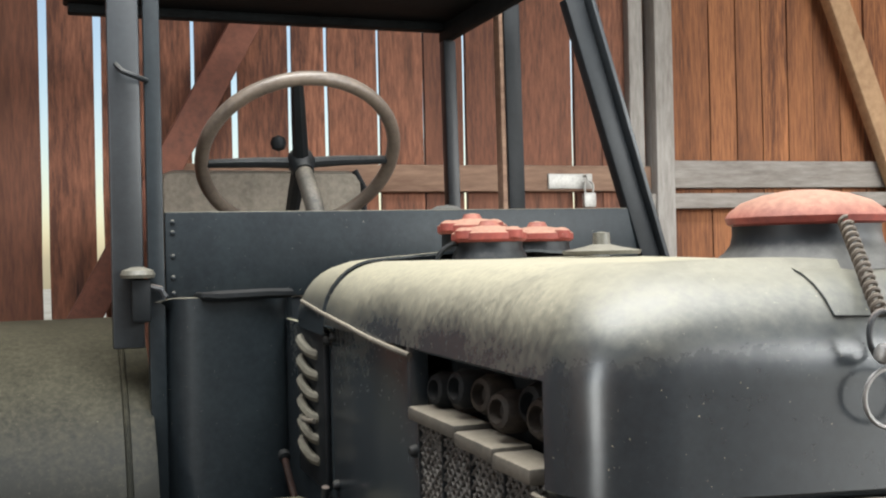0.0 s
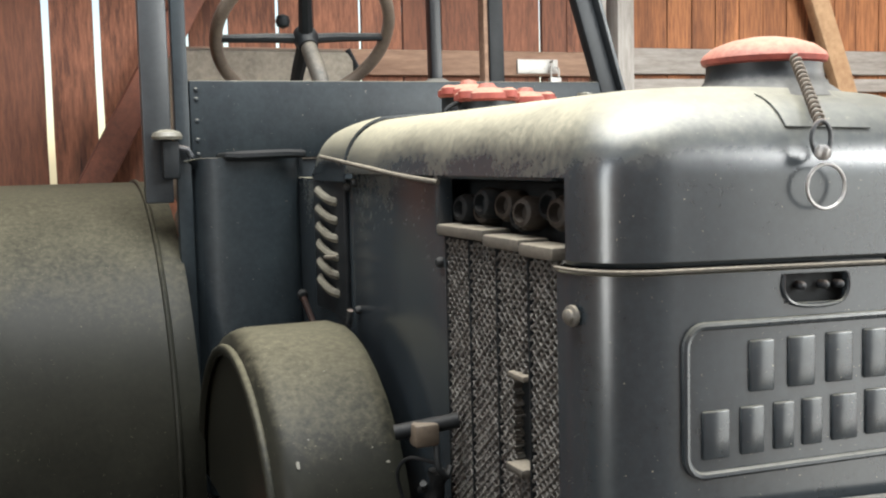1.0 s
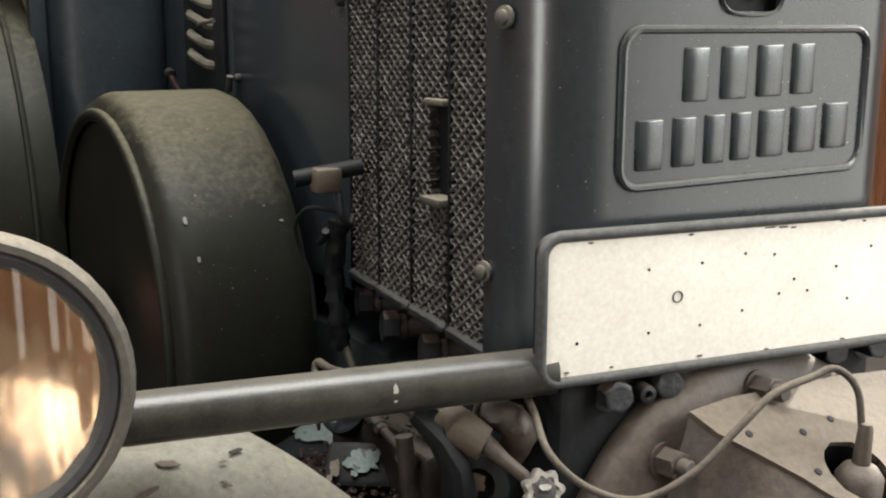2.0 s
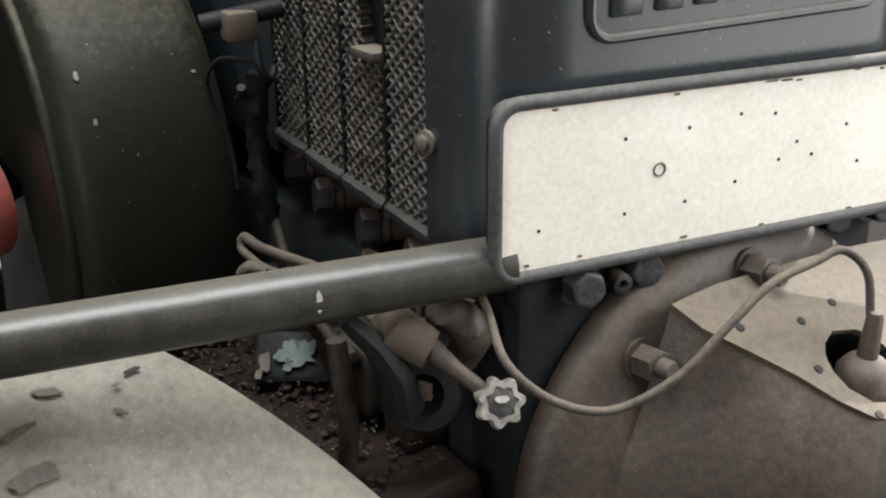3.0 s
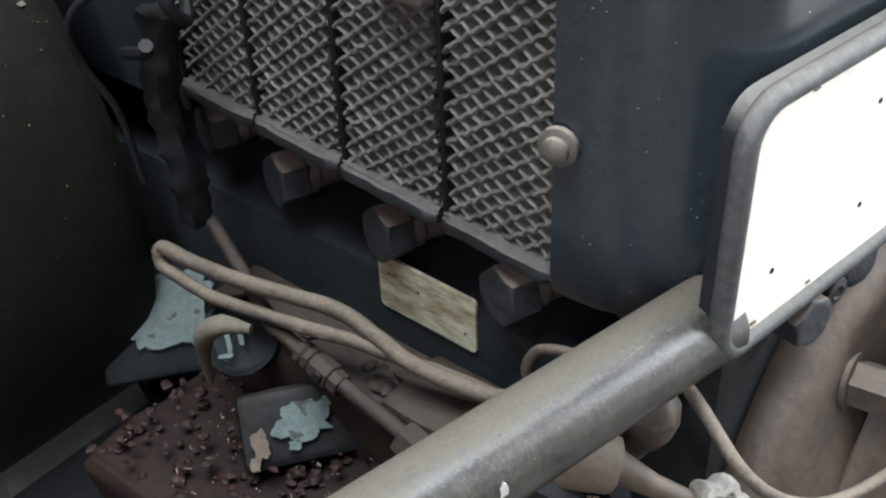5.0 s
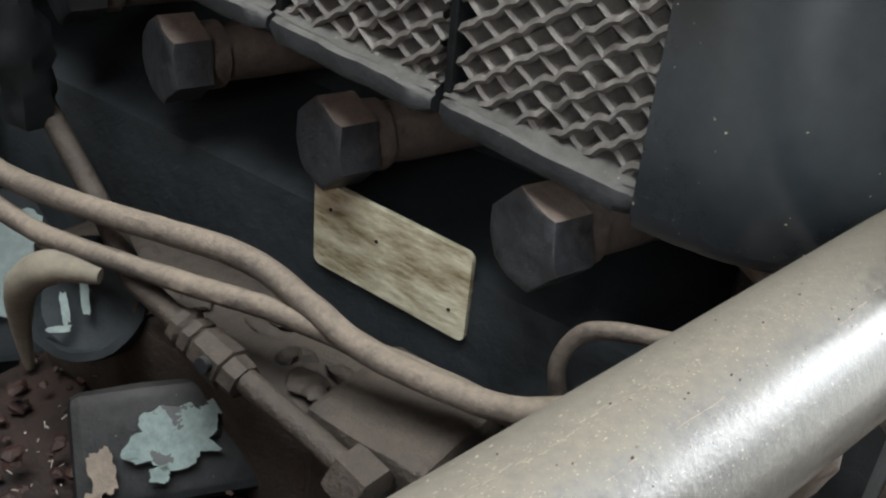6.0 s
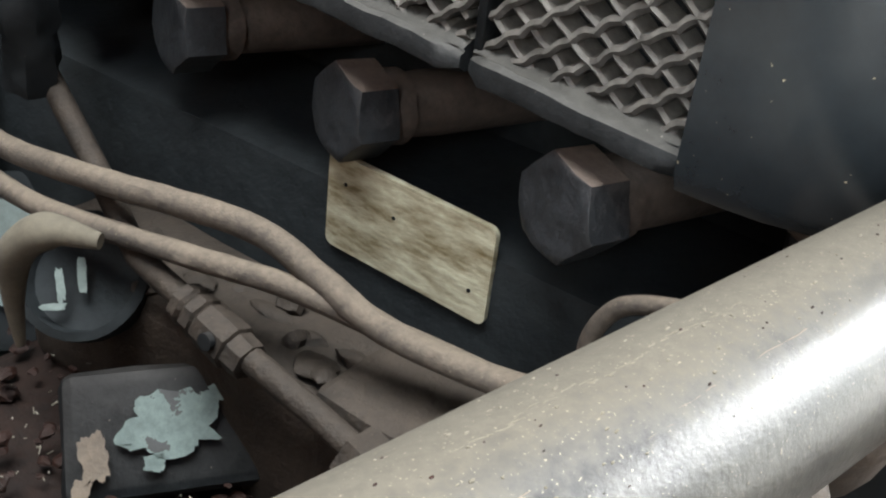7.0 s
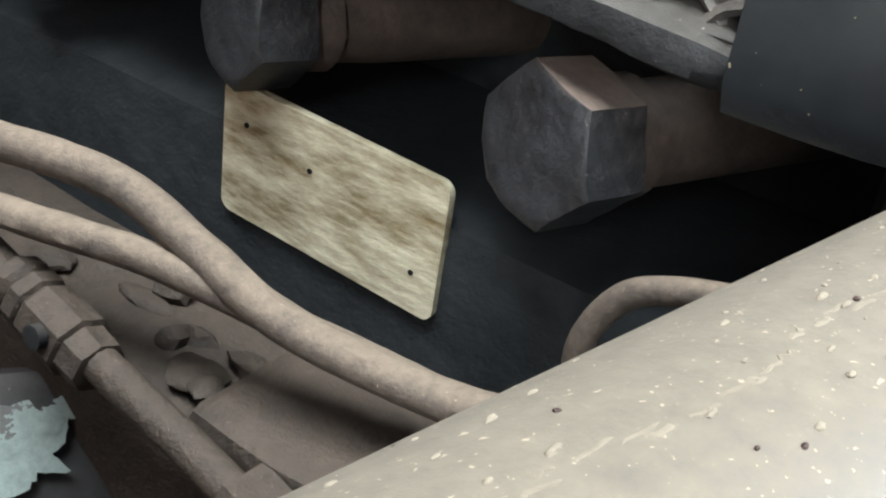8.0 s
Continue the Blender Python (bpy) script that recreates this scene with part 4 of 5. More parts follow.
# red hub beside the front mudguard
part("hub_cap", lathe(bmesh.new(), [(0.080, -0.03), (0.082, 0.0), (0.076, 0.012), (0.05, 0.020), (0.046, 0.045), (0.038, 0.052), (0, 0.054)], (-0.578, 0.84, 0.745), (-0.95, -0.25, 0), 28), HUB_RED, tractor, "red hub cap beside the mudguard")
# latch block between the mudguard and the grille
latch = part("guard_latch", boxed((-0.352, 0.395, 1.012), (-0.315, 0.425, 1.045), 0.006), CAST_PALE, tractor, "pale dusty latch block")
part("latch_pin", sweep(bmesh.new(), [(-0.37, 0.43, 1.03), (-0.285, 0.40, 1.045)], 0.011, 10), DARK, latch)
part("latch_hook", sweep(bmesh.new(), smooth_line([(-0.32, 0.40, 1.012), (-0.322, 0.39, 0.985), (-0.31, 0.39, 0.970), (-0.30, 0.40, 0.98)]), 0.005, 8), DARK, latch)

# ---- headlamp, cross bar, white plate ----
BAR = [Vector((x, 0.0384 - 0.213 * (x + 0.4), 0.8682 + 0.0062 * (x + 0.4))) for x in (-0.98, -0.8, -0.6, -0.45, -0.33, -0.262)]
bar = part("cross_bar", sweep(bmesh.new(), smooth_line(BAR, 10), 0.0254, 36), TUBE, tractor, "dusty round cross bar in front of the engine")


def on_bar(x, a, lift=0.0):
    r = 0.0254 + lift
    return Vector((x, 0.0384 - 0.213 * (x + 0.4) - r * math.sin(a), 0.8682 + 0.0062 * (x + 0.4) + r * math.cos(a)))


for k in range(34):
    r = random.Random(300 + k)
    x, long = -0.66 + 0.011 * k + r.uniform(-0.004, 0.004), r.uniform(0.004, 0.016)
    a = 0.42 + 0.05 * math.sin(k * 0.8) + r.uniform(-0.05, 0.05)
    thick = r.uniform(0.0002, 0.0006)
    line = [on_bar(x + long * s / 5, a + r.uniform(-0.008, 0.008), -thick * 0.75) for s in range(6)]
    part("bar_scratch", sweep(bmesh.new(), line, [thick * w for w in (0.3, 0.8, 1, 0.9, 1, 0.3)], 6), CAST_PALE, bar)
for k in range(26):
    r = random.Random(1300 + k)
    x, long = -0.478 + 0.003 * k + r.uniform(-0.001, 0.001), r.uniform(0.002, 0.006)
    a = -0.17 + 0.03 * math.sin(k * 0.6) + r.uniform(-0.03, 0.03)
    thick = r.uniform(0.0002, 0.0005)
    line = [on_bar(x + long * s / 5, a + r.uniform(-0.012, 0.012), -thick * 0.75) for s in range(6)]
    part("bar_scratch", sweep(bmesh.new(), line, [thick * w for w in (0.3, 0.8, 1, 0.9, 1, 0.3)], 6), CRUMB, bar)
for k in range(220):
    r = random.Random(900 + k)
    x, a = r.uniform(-0.66, -0.27) if k < 90 else r.uniform(-0.49, -0.33), r.uniform(-0.9, 1.4) if k < 90 else r.uniform(-0.8, 0.7)
    size = r.uniform(0.00012, 0.0004)
    part("bar_speck", lump(bmesh.new(), on_bar(x, a), (size * r.uniform(1, 2.5), size, size * 0.7), k), CRUMB if r.random() < 0.75 else RUST, bar)
lamp_at, lamp_way = Vector((-0.829, 0.03, 0.938)), Vector((-0.10, -1, 0.02)).normalized()
lamp = part("headlamp", lathe(bmesh.new(), [(0.03, -0.15), (0.07, -0.13), (0.105, -0.08), (0.126, -0.02), (0.129, 0.0)], lamp_at, lamp_way, 40, (True, False)), OLIVE, tractor, "round headlamp with a pale rim")
part("lamp_rim", lathe(bmesh.new(), [(0.127, -0.014), (0.132, -0.008), (0.134, 0.0), (0.132, 0.010), (0.127, 0.016), (0.121, 0.016), (0.119, 0.010)], lamp_at, lamp_way, 44, (False, False)), TRIM, lamp, "dusty grey lamp rim")
part("lamp_gasket", lathe(bmesh.new(), [(0.121, 0.0), (0.121, 0.011), (0.116, 0.013), (0.110, 0.011), (0.108, 0.006), (0.105, 0.0)], lamp_at, lamp_way, 44, (False, False)), RUBBER, lamp, "black lens seal")
part("reflector", lathe(bmesh.new(), [(0.0, -0.07), (0.03, -0.066), (0.06, -0.05), (0.09, -0.024), (0.109, 0.0)], lamp_at, lamp_way, 40, (False, False)), REFLECTOR, lamp, "aged bronze reflector")
bm = bmesh.new()
right, up = lamp_way.cross(Vector((0, 0, 1))).normalized(), Vector((0, 0, 1))
layers = []
for ribbed in (True, False):
    rows = []
    for i in range(61):
        u = -0.109 + 0.218 * i / 60
        h = math.sqrt(max(1e-6, 0.110 ** 2 - u * u))
        row = []
        for k in range(21):
            w = h * (2 * k / 20 - 1)
            bulge = 0.006 + 0.007 * (1 - (u * u + w * w) / 0.0121)
            rib = 0.0020 * math.cos(i * 0.9 + (1.4 if w > 0.02 else 0) + (0.9 if w < -0.045 else 0)) if ribbed else -0.005
            row.append(lamp_at + right * u + up * w + lamp_way * (bulge + rib))
        rows.append(row)
    layers.append(sheet(bm, rows))
front, back = layers
for k in range(20):
    for i in (0, 60):
        bm.faces.new((front[i][k], front[i][k + 1], back[i][k + 1], back[i][k]))
for i in range(60):
    for k in (0, 20):
        bm.faces.new((front[i][k], front[i + 1][k], back[i + 1][k], back[i][k]))
glass = part("lens", bm, GLASS, lamp, "ribbed lens glass")
glass.visible_shadow = False
part("lamp_stem", sweep(bmesh.new(), [lamp_at + Vector((0, 0.06, -0.10)), lamp_at + Vector((0.02, 0.09, -0.07 - 0.02))], 0.016, 12), OLIVE, lamp)

plate_turn = Matrix.Translation((-0.290, -0.004, -0.008)) @ Matrix.Rotation(math.atan(-0.15), 4, "Z") @ Matrix.Translation((0.285, 0, 0))


def turned(bm, m):
    bmesh.ops.transform(bm, matrix=m, verts=bm.verts)
    return bm


number_plate = part("front_plate", turned(plate(rounded(-0.279, 0.285, 0.872, 1.022, 0.020, -0.003), 0.006), plate_turn), WHITE, tractor, "blank chipped white enamel plate")
part("plate_frame", turned(sweep(bmesh.new(), rounded(-0.282, 0.288, 0.869, 1.025, 0.022, -0.002), 0.0064, 10, True), plate_turn), FRAME, number_plate, "dark grey plate frame")
part("plate_back", turned(plate(rounded(-0.284, 0.290, 0.867, 1.027, 0.022, 0.0035), 0.008), plate_turn), BLACKPAINT, number_plate)
for k, (x, z) in enumerate(((-0.155, 0.982), (-0.087, 0.984), (-0.152, 0.912), (-0.086, 0.914), (-0.03, 0.99), (0.01, 0.986), (-0.24, 0.91), (0.04, 0.955), (0.06, 0.94), (0.02, 0.94), (0.10, 0.965), (0.15, 0.985), (0.12, 0.925), (-0.03, 0.925))):
    part("plate_hole", turned(lathe(bmesh.new(), [(0.0018, 0), (0.0018, 0.0006), (0, 0.0007)], (x, -0.003, z), (0, -1, 0), 8), plate_turn), DARK, number_plate)
part("plate_rivet", turned(sweep(bmesh.new(), [Vector((-0.117 + 0.006 * math.cos(a), -0.0035, 0.949 + 0.006 * math.sin(a))) for a in (2 * math.pi * k / 16 for k in range(16))], 0.0009, 6, True), plate_turn), TRIM, number_plate)

# ---- cylinder head below the plate ----
head_ring = part("head_flange", lathe(bmesh.new(), [(0.250, -0.01), (0.259, 0.0), (0.262, 0.012), (0.258, 0.026), (0.246, 0.036), (0.225, 0.043), (0.20, 0.050), (0.15, 0.075), (0.08, 0.09), (0, 0.095)], (0.0, 0.0, 0.60), (0, -1, 0), 64), CAST, tractor, "round cast cylinder head flange")
centre, away = Vector((0.035, -0.160, 0.752)), Vector((0.045, -0.537, 0.842)).normalized()
u = (Vector((1, 0, 0)) - away * away.x).normalized()
v = away.cross(u)
poly = [(-0.165, 0.118), (-0.150, 0.085), (-0.118, 0.050), (-0.085, 0.012), (-0.062, -0.022), (-0.035, -0.050), (0.0, -0.062), (0.035, -0.062), (0.07, -0.050), (0.11, -0.02), (0.14, 0.02), (0.17, 0.07), (0.18, 0.118), (0.08, 0.125), (-0.02, 0.125), (-0.10, 0.125)]
count = len(poly)


def on_cover(p, lift=0.0):
    return centre + u * p[0] + v * p[1] + away * lift


bm = bmesh.new()
outer = [bm.verts.new(on_cover(p)) for p in poly]
inner = [bm.verts.new(on_cover((0.043 * math.cos(a), 0.043 * math.sin(a)))) for a in (math.atan2(p[1], p[0]) for p in poly)]
for k in range(count):
    n = (k + 1) % count
    bm.faces.new((outer[k], outer[n], inner[n], inner[k]))
shelf = part("head_cover", thicken(bm, 0.007), CAST_PALE, head_ring, "pale dusty cover plate with a round hole")
bm, rows = bmesh.new(), []
edge = []
for k in range(count):
    for n in range(4):
        a, b = poly[k], poly[(k + 1) % count]
        edge.append((a[0] + (b[0] - a[0]) * n / 4, a[1] + (b[1] - a[1]) * n / 4))
for step in range(11):
    t = step / 10
    row = []
    for p in edge:
        first = on_cover((p[0] * 0.985, p[1] * 0.985), -0.004)
        spoke = math.atan2(p[1] - 0.02, p[0])
        last = Vector((0.0, -0.056, 0.60)) + Vector((math.cos(spoke) * 0.184, 0, math.sin(spoke) * 0.184))
        q = first.lerp(last, t ** 1.15)
        q += Vector((math.cos(spoke) * 0.35, -0.9, 0.25 * math.sin(spoke) - 0.1)) * 0.045 * math.sin(math.pi * t) * max(0.0, 0.45 - math.sin(spoke))
        row.append(q + noise.noise_vector(q * 45) * 0.0016)
    rows.append(row + row[:1])
sheet(bm, rows)
bmesh.ops.remove_doubles(bm, verts=bm.verts, dist=1e-5)
part("head_nose", bm, CAST, head_ring, "dusty brown cast nose below the cover")
part("cover_well", lathe(bmesh.new(), [(0.043, -0.002), (0.043, -0.06), (0.0, -0.061)], centre, away, 32, (False, False)), DARK, shelf, "dark well under the cover hole")
part("glow_plug", lathe(bmesh.new(), [(0.026, -0.055), (0.026, -0.005), (0.018, 0.006), (0.010, 0.010), (0.008, 0.05), (0.006, 0.056), (0, 0.057)], centre, (0, -0.05, 1), 20), CAST, shelf, "brown plug in the hole")
for p in ((-0.058, 0.012), (-0.03, -0.048), (-0.035, 0.062), (0.06, -0.025), (-0.11, 0.075), (0.02, 0.07), (0.03, -0.053)):
    part("cover_hole", lathe(bmesh.new(), [(0.0045, 0), (0.0045, 0.001), (0, 0.0014)], on_cover(p, 0.0004), away, 12), DARK, shelf)
for k, (x, z) in enumerate(((-0.143, 0.760), (-0.004, 0.820), (0.150, 0.770), (-0.215, 0.58))):
    hex_bolt("head_nut", (x, -0.046, z), (0, -1, 0.12), 0.030, 0.026, head_ring, CAST, spin=0.3 * k)
    part("head_stud", lathe(bmesh.new(), [(0.010, 0), (0.010, 0.036), (0.008, 0.040), (0, 0.040)], (x, -0.046, z), (0, -1, 0.12), 14), CAST, head_ring)
for k, (x, z) in enumerate(((-0.190, 0.836), (-0.118, 0.838), (0.158, 0.832), (0.24, 0.828))):
    hex_bolt("block_bolt", (x, -0.004, z), (-0.25, -1, 0.05), 0.031, 0.024, tractor, BOLT, spin=0.4 * k + 0.2)
part("small_nipple", lathe(bmesh.new(), [(0.010, 0), (0.010, 0.02), (0.005, 0.021), (0.004, 0.01), (0, 0.009)], (-0.148, -0.004, 0.832), (-0.2, -1, 0), 14), BOLT, tractor)
part("block_front", boxed((-0.255, 0.0, 0.50), (0.255, 0.075, 0.862), 0.012), DARK, tractor, "black front of the engine block")
part("cable", sweep(bmesh.new(), smooth_line([(-0.262, 0.09, 0.86), (-0.285, 0.01, 0.832), (-0.298, -0.04, 0.800), (-0.265, -0.065, 0.764), (-0.214, -0.085, 0.748), (-0.164, -0.11, 0.776), (-0.118, -0.122, 0.818), (-0.073, -0.127, 0.850), (-0.02, -0.13, 0.860), (0.012, -0.135, 0.866), (0.031, -0.150, 0.845), (0.035, -0.158, 0.800)]), 0.0042, 10), HOSE, tractor, "thin brown cable looping to the plug")

# ---- side of the engine: bolts, plate, hoses ----
for k, (x, y, z) in enumerate(((-0.252, 0.443, 0.846), (-0.255, 0.362, 0.830), (-0.255, 0.2567, 0.8234), (-0.263, 0.1427, 0.827))):
    way = Vector((-0.945, 0.302, 0.06)).normalized()
    at = Vector((x, y, z))
    bolt = hex_bolt("side_bolt", at, way, 0.038, 0.021, tractor, BOLT, washer=0, spin=0.15 + 0.05 * k)
    part("shank", roughen(lathe(bmesh.new(), [(0.015, -0.125), (0.015, -0.03), (0.0145, -0.012), (0.017, -0.011), (0.017, -0.004), (0.016, 0.0)], at, way, 24), 0.0007, 120, 0), SHANK, bolt, "brown bolt shank")
bm = plate([Vector((-0.2675, p.x, p.z)) for p in rounded(0.1795, 0.2705, 0.7535, 0.8010, 0.0042, 0.0)], 0.003, (1, 0, 0))
for v in bm.verts:
    v.co.z += 0.03 * (v.co.y - 0.225)
brass_plate = part("brass_plate", bm, BRASS, tractor, "tarnished blank brass plate")
for y, z in ((0.189, 0.7664), (0.232, 0.7835), (0.260, 0.7888)):
    part("plate_pin", lathe(bmesh.new(), [(0.0010, 0), (0.0010, 0.0005), (0, 0.0006)], (-0.2675, y, z), (-1, 0, 0), 8), DARK, brass_plate)

part("hose", sweep(bmesh.new(), smooth_line([(-0.3360, 0.4520, 0.7620), (-0.3320, 0.4470, 0.7680), (-0.3303, 0.4108, 0.7675), (-0.3298, 0.3420, 0.7780), (-0.3176, 0.2704, 0.7827), (-0.3134, 0.2345, 0.7733), (-0.3124, 0.2029, 0.7639), (-0.3069, 0.1641, 0.7610), (-0.3014, 0.1288, 0.7645), (-0.2955, 0.0846, 0.7888)]), 0.0062, 12, rough=0.08), HOSE, tractor, "dusty brown hose along the block")
part("hose", sweep(bmesh.new(), smooth_line([(-0.3360, 0.4520, 0.7620), (-0.3380, 0.4460, 0.7540), (-0.3370, 0.4300, 0.7510), (-0.3392, 0.3818, 0.7531), (-0.3309, 0.2986, 0.7624), (-0.3210, 0.2450, 0.7666), (-0.3092, 0.2050, 0.7605), (-0.2984, 0.1693, 0.7553), (-0.2898, 0.1368, 0.7490)]), 0.0054, 12, rough=0.08), HOSE, tractor, "thin brown hose below the first")
part("thin_cable", sweep(bmesh.new(), smooth_line([(-0.318, 0.41, 0.985), (-0.345, 0.44, 0.988), (-0.356, 0.462, 0.965), (-0.350, 0.465, 0.93), (-0.338, 0.455, 0.89), (-0.334, 0.45, 0.83)]), 0.0028, 8), DARK, tractor, "thin black cable")
rod = part("control_rod", sweep(bmesh.new(), [(-0.2980, 0.4360, 0.7980), (-0.3153, 0.3723, 0.7682), (-0.3312, 0.3249, 0.7484), (-0.3355, 0.2631, 0.7370), (-0.3398, 0.2069, 0.7308), (-0.3419, 0.1679, 0.7238)], 0.0060, 12, rough=0.05), GREASE, tractor, "dusty brown control rod")
way = Vector((-0.008, -0.109, -0.021)).normalized()
part("rod_fitting", lathe(bmesh.new(), [(0.006, -0.026), (0.0098, -0.025), (0.0104, -0.020), (0.0085, -0.018), (0.0105, -0.016), (0.0105, -0.011), (0.009, -0.010), (0.0108, -0.008), (0.0112, 0.010), (0.0095, 0.011), (0.009, 0.02), (0.006, 0.021)], (-0.3355, 0.2674, 0.7374), way, 8), GREASE, rod, "hexagonal rod coupling")
part("fitting_screw", lathe(bmesh.new(), [(0.004, 0), (0.004, 0.003), (0, 0.0035)], (-0.3457, 0.2632, 0.7415), (-1, 0, 0.2), 10), DARK, rod)
part("rod_nut", lathe(bmesh.new(), [(0.013, 0), (0.014, 0.004), (0.014, 0.018), (0.008, 0.022), (0, 0.022)], (-0.3419, 0.1852, 0.7263), (-0.1, -1, -0.2), 6), GREASE, rod)
part("claw_lever", sweep(bmesh.new(), smooth_line([(-0.3693, 0.2993, 0.7834), (-0.3790, 0.3187, 0.7839), (-0.3836, 0.3352, 0.7693), (-0.3813, 0.3458, 0.7425), (-0.3782, 0.3500, 0.7107)]), [0.0035 + 0.0005 * k for k in range(8)] + [0.008] * 8 + [0.008 - 0.00035 * k for k in range(16)] + [0.002], 10), CRUMB, tractor, "curved pale lever")
part("pipe_loop", sweep(bmesh.new(), smooth_line([(-0.280, 0.1192, 0.752), (-0.284, 0.1235, 0.780), (-0.2838, 0.1168, 0.799), (-0.2836, 0.1042, 0.808), (-0.2815, 0.0808, 0.814), (-0.265, 0.055, 0.812)]), 0.0038, 10), HOSE, tractor, "short brown pipe bend")
pump = part("pump_body", roughen(boxed((-0.3251, 0.1858, 0.6345), (-0.2490, 0.4300, 0.7220), 0.012), 0.003, 40), GREASE, tractor, "brown greasy pump housing")
part("pump_step", roughen(boxed((-0.3300, 0.1523, 0.6575), (-0.2645, 0.2201, 0.7323), 0.006), 0.0012, 70), GREASE, pump)
part("pump_step", roughen(boxed((-0.3194, 0.0999, 0.6379), (-0.2644, 0.1444, 0.7235), 0.006), 0.0012, 70), GREASE, pump)
part("pump_cup", roughen(lathe(bmesh.new(), [(0.024, -0.02), (0.031, 0.0), (0.032, 0.012), (0.028, 0.014), (0.025, 0.004), (0.012, 0.0), (0, 0.0)], (-0.3310, 0.3629, 0.7180), (-0.6, -0.35, 0.7), 28), 0.0008, 90, 0), OIL, pump, "dark cup on the pump")
bm = bmesh.new()
for k in range(16):
    r = random.Random(700 + k)
    lump(bm, (-0.297 + r.uniform(-0.02, 0.02), r.uniform(0.19, 0.42), 0.722 + r.uniform(-0.004, 0.006)), (r.uniform(0.004, 0.011), r.uniform(0.005, 0.014), r.uniform(0.002, 0.006)), k)
tagged(part("grime", bm, GREASE, pump), "caked brown grime", kind="stuff")


def flake(at, u, v, wide, tall, seed, blunt=1.0):
    """A ragged flake of paint on a casting."""
    bm = bmesh.new()
    at, u, v = Vector(at), Vector(u), Vector(v)
    pts = []
    for k in range(64):
        a = 2 * math.pi * k / 64
        q = Vector((math.cos(a), math.sin(a), 0))
        s = 0.95 + 0.35 * noise.noise(q * 1.4 + Vector((seed, 0, 0))) + 0.17 * noise.noise(q * 4.2 + Vector((0, seed, 0))) + 0.09 * noise.noise(q * 11 + Vector((0, 0, seed)))
        c = abs(math.cos(a)) ** 0.7 * math.copysign(1, math.cos(a))
        d = abs(math.sin(a)) ** 0.7 * math.copysign(1, math.sin(a))
        pts.append(bm.verts.new(at + u * wide * s * c + v * tall * s * d))
    bm.faces.new(pts)
    return thicken(bm, 0.0008)


facing = Vector((-0.45, -0.62, 0.64)).normalized()
across = facing.cross(Vector((0, 0, 1))).normalized()
over = across.cross(facing)
bm = bmesh.new()
m = Matrix((across, over, facing)).transposed().to_4x4()
m.translation = Vector((-0.312, 0.508, 0.660)) - facing * 0.012
box(bm, (-0.07, -0.06, -0.01), (0.06, 0.05, 0.01), 0.006, m)
roughen(bm, 0.002, 50, 2)
bracket = part("side_bracket", bm, OIL, tractor, "black bracket with flaking mint paint")
part("paint_flake", flake(Vector((-0.314, 0.505, 0.662)), across, over, 0.046, 0.036, 3.3), MINT, bracket, "flaking mint paint")
part("paint_flake", flake(Vector((-0.300, 0.470, 0.640)), across, over, 0.012, 0.009, 6.1), MINT, bracket)
m = m.copy()
m.translation = Vector((-0.3485, 0.2887, 0.6847)) - facing * 0.010
dark_foot = part("pump_foot", roughen(box(bmesh.new(), (-0.050, -0.034, -0.02), (0.046, 0.026, 0.006), 0.007, m), 0.0016, 60, 2), DARK, pump, "black foot with flaking mint paint")
spot = Vector((-0.3484, 0.2855, 0.6859)) - facing * 0.0008
for x, y, wide, tall, seed in ((0, 0, 0.021, 0.014, 8.2), (-0.024, 0.012, 0.006, 0.004, 5.4), (-0.017, 0.008, 0.004, 0.005, 2.7), (0.008, -0.017, 0.005, 0.004, 1.3), (0.021, -0.006, 0.003, 0.002, 9.9)):
    part("paint_flake", flake(spot + across * x + over * y, across, over, wide, tall, seed), MINT, dark_foot, "flaking mint paint")
for x, y, wide, tall, seed in ((0.034, -0.012, 0.006, 0.012, 4.4), (0.040, -0.026, 0.004, 0.006, 7.1)):
    part("paint_flake", flake(spot + across * x + over * y, across, over, wide, tall, seed), CAST_PALE, dark_foot, "peeling cream paint")
cup = Vector((-0.3424, 0.3593, 0.7225))
for x, y, wide, tall, seed in ((-0.004, 0.004, 0.0025, 0.009, 3.1), (0.006, 0.0, 0.002, 0.010, 5.2), (0.010, -0.010, 0.006, 0.002, 6.6)):
    part("paint_flake", flake(cup + across * x + over * y, across, over, wide, tall, seed), MINT, pump)
bm = bmesh.new()
for k in range(330):
    r = random.Random(50 + k)
    size = r.uniform(0.0015, 0.006)
    lump(bm, (-0.36 + r.uniform(-0.085, 0.07), 0.25 + r.uniform(-0.2, 0.19), 0.645 + r.uniform(-0.012, 0.014)), (size, size * r.uniform(0.7, 1.4), size * 0.55), k, 0.5)
# near-black sheet added to paint the deep shade under the engine
part("splash_plate", roughen(boxed((-0.66, -0.05, 0.545), (-0.25, 0.52, 0.565), 0.006), 0.003, 20, 4), SHADE_BLACK, tractor, "black sheet standing in for the shade under the engine")
tray = part("tray", roughen(boxed((-0.455, 0.03, 0.58), (-0.27, 0.44, 0.640), 0.01), 0.007, 30, 6), GRIT, tractor, "black oily tray")
tagged(part("rust_grit", bm, RUST, tray), "flaked rust lying on the tray", kind="stuff")
# chaff, and pale slivers that paint the glints among the rust
bm = bmesh.new()
